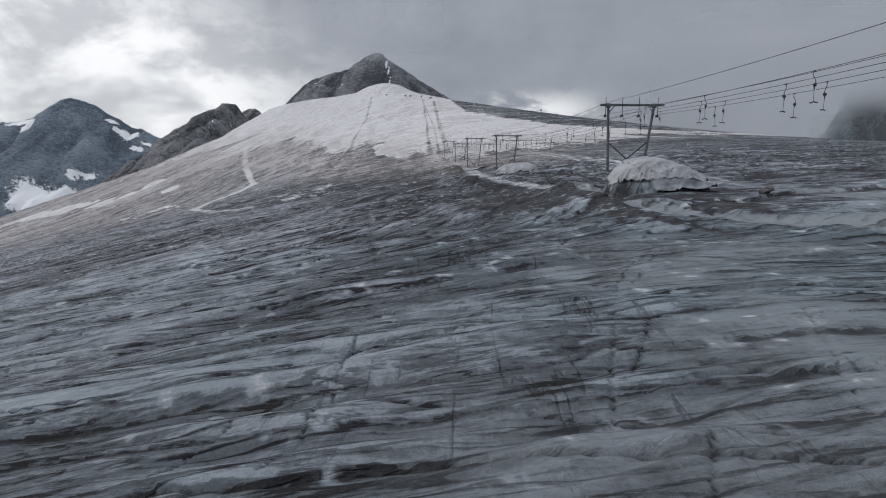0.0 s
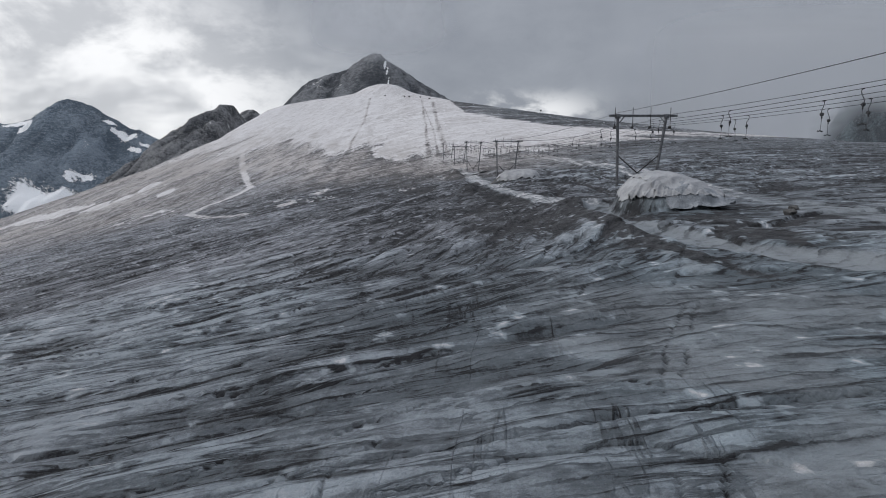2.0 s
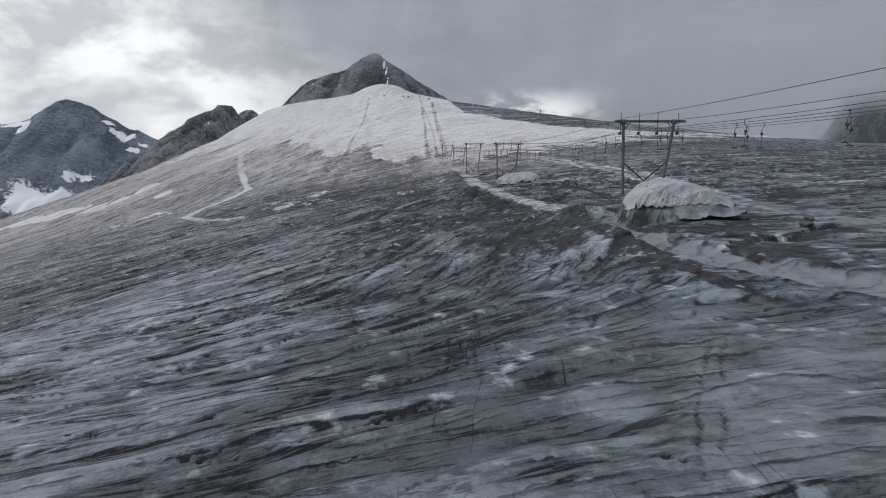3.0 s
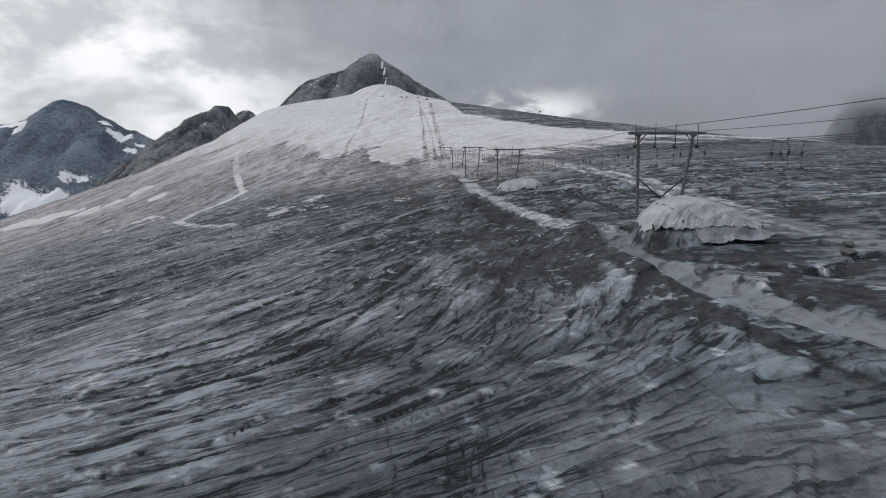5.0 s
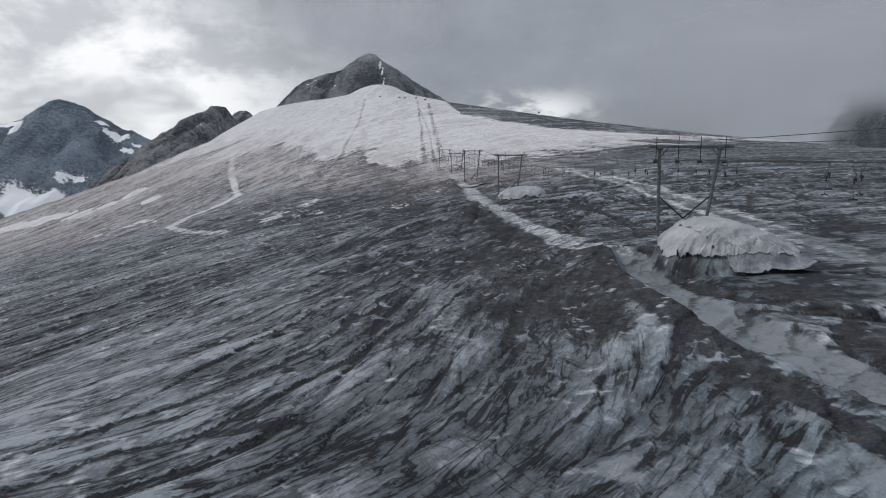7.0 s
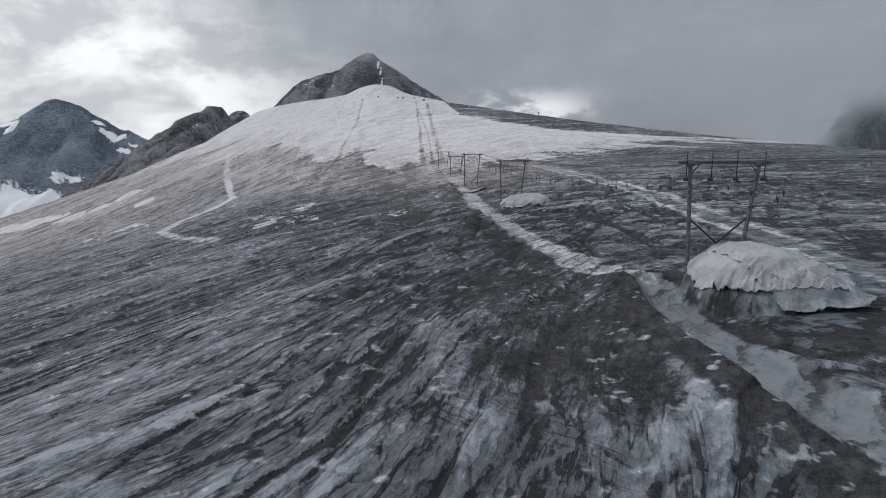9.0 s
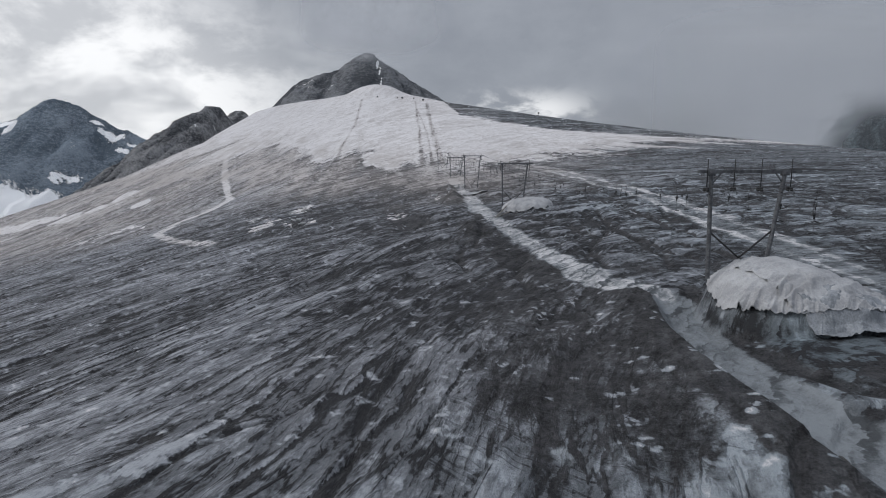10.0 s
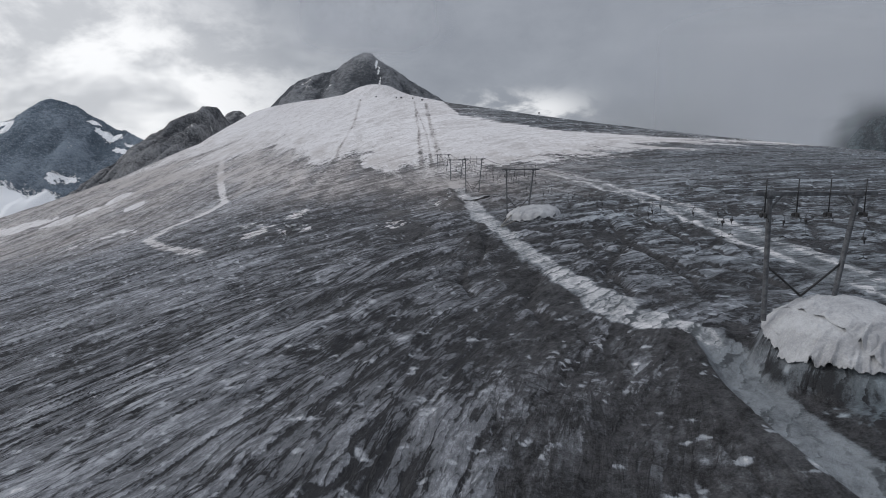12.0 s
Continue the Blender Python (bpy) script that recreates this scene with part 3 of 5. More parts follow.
def build_glacier():
    front = np.linspace(-50, 50, 981)
    rest = np.linspace(50, 310, 66)[1:-1]
    bearings = np.radians(np.concatenate([front, rest]))
    radii = np.concatenate([np.geomspace(2, 34, 40)[:-1], np.geomspace(34, 125, 490)[:-1], np.geomspace(125, 1050, 370)[:-1], np.geomspace(1050, 4800, 40)])
    nf, nr = len(bearings), len(radii)
    R, B = np.meshgrid(radii, bearings, indexing="ij")
    x, y = (R * np.sin(B)).ravel(), (R * np.cos(B) + POLE_Y).ravel()
    r = R.ravel()
    z = ground(x, y)
    across, along = flow_coords(x, y, flow_nets())
    cell = np.maximum(r * 0.0021, 0.1)

    def streaks(wave, ratio, k, bend=1.5):
        """Noise drawn out along the foliation: mean 0, spread about 1."""
        w = wave * bend * (vnoise(along / wave / 5, across / wave / 5, 6) - 0.5)
        return (vnoise(along / wave / ratio, (across + w) / wave, k) - 0.5) / 0.21

    def seams(wave, k, half, bend=2.0, share=0.5, run=9):
        """Thin lines that run with the foliation, here and there: 1 on the line, 0 away from it."""
        w = across / wave + bend * (fractal(along / wave / 5, across / wave / 5, k, 4, 0.5) - 0.5)
        row = np.floor(w)
        there = smooth(vnoise(along / wave / run + 3.7 * row, row * 5.3 + 0.5, (k + 1) % 8), 1 - share, 1.12 - share)
        return smooth(half * (0.5 + 0.5 * there) / wave - np.abs(w - row - 0.5), 0, half / wave * 0.6) * there

    def steps(wave, k, run, bend):
        """Low terraces of the foliation that face down the glacier: their count from row to row, and how marked they are."""
        course = across / wave + bend * (fractal(along / wave / run, across / wave / 3, k, 4, 0.55) - 0.5)
        return course, smooth(vnoise(along / wave / run / 1.2, across / wave / 2.2, (k + 1) % 8), 0.28, 0.80)

    tone, relief = np.zeros(x.shape), np.zeros(x.shape)
    course_c, much_c = steps(2.1, 6, 6, 1.5)
    course_d, much_d = steps(5.6, 1, 6, 1.2)
    calm = smooth(48 - y, 0, 18) * smooth(x + 12, 0, 14)
    relief = relief + (1 - 0.75 * calm) * (0.13 * (0.5 - course_c % 1) * much_c * smooth(2.1 / cell, 3.0, 6.5) + 0.30 * (0.5 - course_d % 1) * much_d * smooth(5.6 / cell, 3.0, 6.5))
    # Each noise lifts and lightens the ice: hollows are shaded darker by colour
    for wave, ratio, k, shade, lift in ((0.4, 5, 0, 0.5, 0.035), (1.1, 5, 1, 0.6, 0.08), (3.4, 5, 2, 0.5, 0.13), (10.0, 5, 3, 0.30, 0.15), (34.0, 5, 4, 0.14, 0.20)):
        fade = smooth(wave / cell, 1.0, 2.6)
        n = streaks(wave, ratio, k) * fade
        tone, relief = tone + shade * n, relief + lift * n
    some = fractal(x / 14, y / 14, 2, 3)
    far = smooth(r, 110, 190)
    fat = np.maximum(1.0, cell / 0.13)
    crack = np.maximum(seams(1.7, 5, 0.06 * fat, 3.0, 0.45), seams(4.3, 2, 0.10 * fat, 2.6, 0.45)) * smooth(260 - r, 0, 140)
    crack = np.maximum(crack, seams(9.0, 3, 0.20 * fat, 2.2, 0.5, 6))
    crack = np.maximum(crack, 0.8 * seams(4.6, 4, 0.20 * fat, 2.2, 0.55, 10) * smooth(r, 140, 220))
    tone = tone * (1 - 0.45 * smooth(r, 150, 300)) * (1 - 0.6 * smooth(r, 330, 520))
    z = z + relief * smooth(r, 6, 30) - 0.15 * crack
    torn = np.exp(-(((x - 34) / 62) ** 2 + ((np.log(np.maximum(y, 1)) - math.log(150)) / 0.55) ** 2))
    torn = np.maximum(torn, 0.8 * np.exp(-(((x + 50) / 60) ** 2 + ((np.log(np.maximum(y, 1)) - math.log(240)) / 0.3) ** 2)))
    crag = fractal(x / 4 + 0.05 * y, y / 6, 5, 5, 0.62, True) - 0.6
    inside, part_way = between(x, y, STRIP_EDGES)
    edge_wear = fractal(x / 0.9, y / 2.6, 6, 4) - 0.5
    strip = smooth(inside + 1.6 * edge_wear, -0.5, 0.25)
    inside, part_way = between(x, y, TRACK_EDGES)
    lane = np.exp(-(((part_way - 0.12) / 0.10) ** 2)) + 0.9 * np.exp(-(((part_way - 0.86) / 0.13) ** 2)) + 0.55
    road = smooth(inside + 1.5 * edge_wear, -0.6, 0.7) * np.minimum(lane + 0.1, 1.0) * (0.72 + 0.5 * fractal(x / 1.6, y / 14, 3, 4))
    torn = torn * (1 - 0.85 * strip) * (1 - 0.7 * np.clip(road, 0, 1))
    p, q = 0.53 * x + 0.85 * y, 0.85 * x - 0.53 * y
    tears = smooth(0.045 - np.abs(fractal(p / 26, q / 7, 2, 5, 0.55) - 0.5), 0, 0.035)
    tears = np.maximum(tears, smooth(0.045 - np.abs(fractal(x / 30 + 7, y / 12, 6, 5, 0.55) - 0.5), 0, 0.035)) * torn
    z = z + 0.55 * torn * crag - 0.4 * tears
    # Tone repeats the torn relief: crags lighter, tears darker
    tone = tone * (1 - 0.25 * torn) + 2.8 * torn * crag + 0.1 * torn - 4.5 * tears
    drawn = (1 - 0.6 * calm) * (1 - 0.65 * smooth(r, 130, 280))
    swing = (0.6 + 0.8 * fractal(x / 20, y / 20, 6, 3)) * (1 - 0.35 * calm)
    floes = fractal(x / 2.6 + 5, y / 1.5, 6, 4, 0.5)
    grit = smooth(0.055 - np.abs(fractal(x / 5 + 3, y / 2.4 + 0.1 * x, 4, 4, 0.5) - 0.5), 0, 0.05)
    tone = tone + calm * (1.6 * (floes - 0.5) / 0.3 * 0.5 - 0.9 * grit)
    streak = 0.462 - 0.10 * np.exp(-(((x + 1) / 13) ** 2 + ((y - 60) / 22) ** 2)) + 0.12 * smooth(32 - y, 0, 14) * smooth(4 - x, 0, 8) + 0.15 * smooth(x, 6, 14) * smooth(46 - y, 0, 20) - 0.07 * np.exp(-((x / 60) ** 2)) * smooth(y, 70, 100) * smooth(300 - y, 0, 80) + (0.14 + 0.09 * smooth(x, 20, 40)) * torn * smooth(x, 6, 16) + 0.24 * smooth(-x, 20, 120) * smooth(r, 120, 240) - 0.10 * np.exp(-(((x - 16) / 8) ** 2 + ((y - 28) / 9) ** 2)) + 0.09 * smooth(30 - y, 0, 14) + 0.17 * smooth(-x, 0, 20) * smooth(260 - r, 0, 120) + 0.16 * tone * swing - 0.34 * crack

    cool = (0.5 + 0.5 * smooth(x + 0.1 * y, 0, 14)) * smooth(66 - y, 0, 34) + 1.2 * np.exp(-(((x - 25) / 8) ** 2 + ((y - 64) / 8) ** 2))
    cool = np.maximum(cool, 0.45 * smooth(x, 8, 40))
    cool = np.clip(cool * (0.55 + 0.9 * fractal(x / 6, y / 6, 3, 3)), 0, 1)
    d, a, s = to_line(x + 1.2 * (fractal(x / 3, y / 3, 2, 3) - 0.5), y, ((-10.2, 99.5), (-9.0, 95.5), (-5.0, 87), (-1.6, 79)))
    rib = smooth(1.6 - 0.7 * a - d, 0, 0.9)
    streak = streak + 0.32 * rib
    d, a, s = to_line(x, y + 1.5 * (fractal(x / 3, y / 3, 5, 3) - 0.5), ((-9.6, 97.2), (-14.5, 91), (-19.5, 86)))
    streak = streak - 0.75 * smooth(0.8 * (1 - 0.6 * a) - d, 0, 0.45)
    near = np.flatnonzero((y > 3) & (y < 50) & (np.abs(x - 6) < 14))
    qx, qy = x[near], y[near]
    wx, wy = qx + 0.25 * (fractal(qx / 0.8, qy / 0.8, 2, 3) - 0.5), qy + 0.25 * (fractal(qx / 0.9 + 5, qy / 0.9, 4, 3) - 0.5)
    wide = 0.15 + fractal(qx / 1.1, qy / 1.1, 6, 2)
    for line, half in CRACKS:
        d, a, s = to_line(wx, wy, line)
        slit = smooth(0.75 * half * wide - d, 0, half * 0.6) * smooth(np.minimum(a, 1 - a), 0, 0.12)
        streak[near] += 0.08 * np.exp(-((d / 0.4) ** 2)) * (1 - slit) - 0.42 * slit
        z[near] -= 0.10 * slit

    rough = fractal(x / 9, y / 9, 1, 5)
    fineness = fractal(x / 2.2, y / 2.2, 5, 4)
    # dirt on the bank beside the melt channel; ditch, pits and rifts coloured dark
    u, v = x - 8.4 - 0.05 * (y - 66), y - 66
    dirt_dark = 1.15 * smooth(1.3 - np.hypot(u / 7.2, v / 21), 0, 0.8) * (0.15 + 1.1 * fractal(x / 3.0, y / 5, 7, 5, 0.6))
    d, a, s = to_line(x, y, BANK)
    dirt_dark = np.maximum(dirt_dark, 1.35 * smooth(3.2 - d + 1.4 * (fractal(x / 1.5, y / 1.5, 3, 4) - 0.5), 0, 2.4) * (s < 0) * smooth(1 - a, 0, 0.3))
    dirt_dark = np.maximum(dirt_dark, 0.9 * smooth(0.6 - d, 0, 0.5) * smooth(1 - a, 0, 0.3))
    d, a, s = to_line(x, y, DITCH)
    dirt_dark = np.maximum(dirt_dark, 1.2 * smooth(1.5 - d, 0, 1.1))
    dirt_dark = np.maximum(dirt_dark, 1.1 * np.exp(-(((x - 26.5) / 3.4) ** 2 + ((y - 53.3) / 1.7) ** 2)))
    # First entry is a pit: the shade of its depth is put into colour
    for bx, by, wx, wy, much in ((-6, 160, 4.6, 13, 1.8), (4.8, 206, 3.2, 20, 1.9), (6.6, 133, 2.6, 14, 1.7), (11.3, 92, 1.9, 7, 1.7), (9.0, 104, 2.4, 10, 1.3), (8.6, 152, 1.5, 8, 1.6), (-12, 205, 6, 18, 1.2), (24, 178, 6, 12, 0.9), (37, 152, 4, 12, 1.3), (35.8, 136, 2.0, 9, 1.4), (60, 175, 8, 12, 0.8)):
        dirt_dark = np.maximum(dirt_dark, much * np.exp(-(((x - bx) / wx) ** 2 + ((y - by) / wy) ** 2)) * (0.5 + fractal(x / 3, y / 6, 4, 3)))
    dirt_dark = np.maximum(dirt_dark, 0.95 * torn * smooth(fractal(x / 5, y / 8, 7, 4), 0.56, 0.70))
    d, a, s = to_line(x, y, ((13.9, 47), (14.3, 42), (15.0, 37), (16.6, 31)))
    dirt_dark = np.maximum(dirt_dark, 1.5 * smooth(1.3 - 0.5 * a - d + 1.2 * (fineness - 0.5), 0, 0.8) * smooth(1 - a, 0, 0.3))
    shelf = np.exp(-(((x - 24.6) / 4.6) ** 2 + ((y - 56.0) / 4.4) ** 2)) + np.exp(-(((x - 22.8) / 3.2) ** 2 + ((y - 46.5) / 5.0) ** 2))
    dirt_dark = np.maximum(dirt_dark, 1.5 * np.minimum(shelf, 1) * (0.35 + 0.9 * fractal(x / 5, y / 0.9, 7, 4)))
    # Rifts are darkened along their slits, in this mask and in the streak
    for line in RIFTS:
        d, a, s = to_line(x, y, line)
        dirt_dark = np.maximum(dirt_dark, 1.6 * smooth(0.75 - d + 1.3 * (fineness - 0.5), 0, 0.6) * smooth(np.minimum(a, 1 - a), 0.0, 0.15))
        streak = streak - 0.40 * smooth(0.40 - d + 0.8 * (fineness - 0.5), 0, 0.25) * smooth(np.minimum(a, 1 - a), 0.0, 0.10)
    dirt_dark = np.maximum(dirt_dark, 0.8 * np.exp(-(((x - 4) / 22) ** 2 + ((y - 250) / 26) ** 2)))
    block = smooth(pedestal(x, y), 0.1, 0.7)
    dirt_dark = dirt_dark * (1 - 0.9 * block) * (1 - 0.8 * rib)
    front = np.exp(-(((x - 26) / 7) ** 2 + ((y - 63) / 5.5) ** 2))
    layers = vnoise(z * 4.2 + 0.6 * fractal(x / 4, y / 4, 2, 3), x / 5 + 3, 4) * 0.65 + vnoise(z * 11, x / 3, 6) * 0.35
    streak = streak + 0.85 * (layers - 0.5) * np.maximum(block, front) + 0.06 * block
    dirt_dark = dirt_dark + 0.5 * (rough - 0.5) + 0.05 * tone
    # broken white ice on the left, a pit, and heaps of rubble along the lift
    broken = np.zeros(x.shape)
    for bx, by, wx, wy in ((-40, 212, 7, 9), (-47, 222, 5, 8), (-66, 248, 8, 10), (1.5, 230, 4, 7), (-11, 178, 4, 10), (-150, 300, 22, 18), (-270, 416, 34, 16), (-232, 402, 9, 18), (-216, 442, 7, 14), (-223, 417, 6, 12), (-182, 393, 6, 14), (-52, 261, 6, 16), (-56, 222, 6, 16), (1.1, 217, 3, 10)):
        broken = np.maximum(broken, np.exp(-(((x - bx) / wx) ** 2 + ((y - by) / wy) ** 2)))
    shard = vnoise(x / 1.5 + 2 * fractal(x / 6, y / 6, 1, 2), y / 4.5, 3) * 0.6 + 0.4 * vnoise(x / 4 - y / 12, y / 9, 5)
    broken = smooth(broken, 0.15, 0.7) * smooth(shard, 0.55, 0.66)
    dirt_dark = np.maximum(dirt_dark, 1.0 * np.exp(-(((x + 44) / 11) ** 2 + ((y - 209) / 12) ** 2)) * (1.3 - shard))
    # pale slush in the channel, snow strip and tracks
    d, a, s = to_line(x, y, CHANNEL)
    slush = smooth(2.15 + 0.6 * (fineness - 0.5) + 0.9 * smooth(0.45 - a, 0, 0.4) - d, 0, 0.5) * (1 - block)
    plain_ice = 0.85 * slush
    slush = np.maximum(slush, 0.30 * block)
    dirt_dark = dirt_dark * (1 - 0.95 * slush)
    pale = smooth(fractal(x / 8 + 9, y / 4.5, 1, 4), 0.52, 0.66) * smooth(62 - y, 0, 20) * smooth(x + 6, 0, 12)
    slush = np.maximum(slush, 0.75 * pale * (1 - 0.75 * smooth(y, 27, 36)))
    slush = np.maximum(slush, 0.95 * road)
    for bx, by, wx, wy, much in PALE:
        lie = np.exp(-(((x - bx) / wx) ** 2 + ((y - by) / wy) ** 2)) + 1.5 * (fractal(x / 1.1, y / 0.9, 5, 5, 0.6) - 0.5)
        lie = much * smooth(lie, 0.22, 0.85)
        slush, streak, dirt_dark = np.maximum(slush, lie), streak + 0.42 * lie, dirt_dark * (1 - 0.8 * lie)
    slush = np.maximum(slush, strip)
    plain_ice = np.clip(np.maximum(plain_ice, np.maximum(0.8 * strip, 0.8 * road)), 0, 1)
    streak = streak * (1 - plain_ice) + (0.56 + 0.30 * (fractal(x / 0.9, y / 6, 7, 5, 0.6) - 0.5)) * plain_ice
    drawn, much_c, much_d = drawn * (1 - 0.6 * plain_ice), much_c * (1 - 0.9 * plain_ice), much_d * (1 - 0.9 * plain_ice)
    snow = np.maximum(strip * (0.33 + 0.16 * fractal(x / 1.2, y / 4, 2, 4)), 0.45 * road * smooth(y, 50, 90))
    dirt_dark = dirt_dark * (1 - 0.9 * np.clip(road, 0, 1))
    dirt_dark = dirt_dark * (1 - 0.9 * strip)
    snow = np.maximum(snow, 0.9 * broken)
    # old snow left lying in hollows of the flank
    hollow_snow = np.zeros(x.shape)
    for bx, by, wx, wy in ((-275, 416, 30, 16), (-234, 404, 8, 16), (-216, 442, 6, 14), (-223, 417, 5, 12), (-182, 393, 5, 13), (-53, 260, 3, 13), (-57, 221, 3, 12)):
        lie = np.exp(-(((x - bx) / wx) ** 2 + ((y - by) / wy) ** 2)) + 0.9 * (fractal(x / 5, y / 9, 3, 4) - 0.5)
        hollow_snow = np.maximum(hollow_snow, smooth(lie, 0.28, 0.52))
    snow = np.maximum(snow, 0.80 * hollow_snow)
    # the snow of the upper slope
    low = np.interp(x, (-330, -230, -176, -136, -100, -75, -54, -25, -7, 30, 58, 92, 146, 260), (590, 565, 540, 530, 480, 430, 440, 385, 372, 345, 352, 360, 395, 425))
    # melt and trails run down the fall line, fanning out from the top of the slope
    fan_a, fan_d = np.arctan2(x + 70, np.maximum(960 - y, 1.0)), np.hypot(x + 70, y - 960)
    fan = fractal(fan_a * 38, fan_d / 90, 2, 6, 0.62)
    tongue = fractal(fan_a * 75 + 0.3 * fan, fan_d / 45 + 9, 5, 5, 0.6)
    field = smooth(y - low + 170 * (fan - 0.5) + 70 * (tongue - 0.5), -75, 60)
    bare = np.interp(x, (-400, 0, 26, 64, 102, 136, 170, 260), (2000, 900, 660, 600, 530, 490, 455, 425))
    crest = smooth(y - bare + 50 * (rough - 0.5) + 12 * tone, -22, 25)
    field = field * (1 - 0.62 * smooth(y - bare + 50 * (rough - 0.5) + 12 * tone, -22, 25))
    snow = np.maximum(snow, 0.95 * field)
    left = smooth(-150 - x - 0.05 * (y - 300), -60, 60) * smooth(y, 240, 420)
    snow = np.maximum(snow, left * (0.34 + 0.10 * tone + 1.1 * (fan - 0.5) + 0.9 * (tongue - 0.5)))
    # summer tracks worn into the snow
    worn = np.zeros(x.shape)
    for line, half in (
        (((-98, 830), (-79, 616), (-74, 495), (-65, 402), (-53, 353), (-30, 309)), 3.2),
        (((-27, 810), (-15, 557), (-8, 372)), 3.2),
        (((-12, 780), (-3.5, 555), (4, 366)), 4.5),
        (((-20, 700), (-8, 540), (-2, 370)), 2.0),
    ):
        d, a, s = to_line(x, y, line)
        worn = np.maximum(worn, smooth(half - d + 1.2 * (fineness - 0.5), 0, half) * (0.25 + 0.8 * fractal(x / 1.6, y / 70, 5, 4)))
    snow = snow - 0.55 * worn * field
    d, a, s = to_line(x, y, ((-171, 515), (-141, 424), (-111, 347), (-112, 326), (-118, 298), (-110, 260), (-61, 187), (-59, 165)))
    way = smooth(3.4 - d + 2 * (fineness - 0.5), 0, 2.2) * smooth(1 - a, 0, 0.2)
    snow = np.maximum(snow, 0.60 * way)
    dirt_dark = dirt_dark * (1 - 0.9 * way)
    # brown dust below the snow line and on the left flank
    dust = smooth(y - low + 190 + 90 * (fan - 0.5), 0, 150) * (1 - 0.75 * field) * np.clip(0.25 + 1.5 * tongue, 0, 1.2) * (1 - 0.75 * crest) * (1 - 0.9 * smooth(x, 20, 90))
    dust = np.maximum(dust, 0.85 * smooth(-50 - x, 0, 130) * smooth(y, 190, 340) * (0.4 + rough) * (1 - 0.9 * field))
    dust = np.maximum(np.maximum(dust, 1.2 * worn), 0.55 * way)
    slush = np.maximum(slush, way)
    dust = dust * (1 - 0.9 * np.maximum(hollow_snow, broken))
    dust = np.maximum(dust, field * smooth(low + 190 - y + 120 * (rough - 0.5), 0, 200) * (0.15 + 0.95 * fractal(x / 5, y / 28, 3, 5, 0.6)))

    mesh = bpy.data.meshes.new("ground")
    idx = np.arange(nr * nf).reshape(nr, nf)
    a, b = idx[:-1], idx[1:]
    quads = np.stack([a, np.roll(a, -1, 1), np.roll(b, -1, 1), b], -1).reshape(-1, 4)[:, ::-1]
    mesh.vertices.add(len(x))
    mesh.vertices.foreach_set("co", np.stack([x, y, z], -1).astype(np.float32).ravel())
    mesh.loops.add(quads.size)
    mesh.loops.foreach_set("vertex_index", quads.astype(np.int32).ravel())
    mesh.polygons.add(len(quads))
    mesh.polygons.foreach_set("loop_start", np.arange(0, quads.size, 4, dtype=np.int32))
    mesh.polygons.foreach_set("use_smooth", np.ones(len(quads), dtype=bool))
    for name, values in (("streak", streak), ("dirt_dark", dirt_dark), ("snow", snow), ("dust", dust), ("slush", slush), ("drawn", drawn), ("cool", cool), ("tongue", tongue), ("much_c", much_c * (1 - 0.7 * calm)), ("much_d", much_d * (1 - 0.7 * calm))):
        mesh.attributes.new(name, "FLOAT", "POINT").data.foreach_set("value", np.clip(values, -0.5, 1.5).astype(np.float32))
    for name, values in (("course_c", course_c), ("course_d", course_d)):
        mesh.attributes.new(name, "FLOAT", "POINT").data.foreach_set("value", values.astype(np.float32))
    flow = np.stack([along, across, 0 * x], -1)
    mesh.attributes.new("flow", "FLOAT_VECTOR", "POINT").data.foreach_set("vector", flow.astype(np.float32).ravel())
    mesh.update()
    mesh.validate()
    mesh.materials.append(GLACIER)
    ob = new("ground", mesh)
    tagged(ob, "grey melting glacier ice with dark streaks and dirty snow", "glacier", kind="structure")
    return ob


build_glacier()


def height(px, py):
    return float(ground(np.array([float(px)]), np.array([float(py)]))[0])


# ==== mountains ====
def grid_mesh(name, x, y, z, material, extra=None):
    """A sheet over a grid of x, y, z arrays of one shape."""
    n, m = x.shape
    idx = np.arange(n * m).reshape(n, m)
    quads = np.stack([idx[:-1, :-1], idx[:-1, 1:], idx[1:, 1:], idx[1:, :-1]], -1).reshape(-1, 4)
    mesh = bpy.data.meshes.new(name)
    mesh.from_pydata(np.stack([x, y, z], -1).reshape(-1, 3).tolist(), [], quads.tolist())
    mesh.polygons.foreach_set("use_smooth", np.ones(len(quads), dtype=bool))
    for k, v in (extra or {}).items():
        mesh.attributes.new(k, "FLOAT", "POINT").data.foreach_set("value", v.astype(np.float32).ravel())
    mesh.materials.append(material)
    return mesh


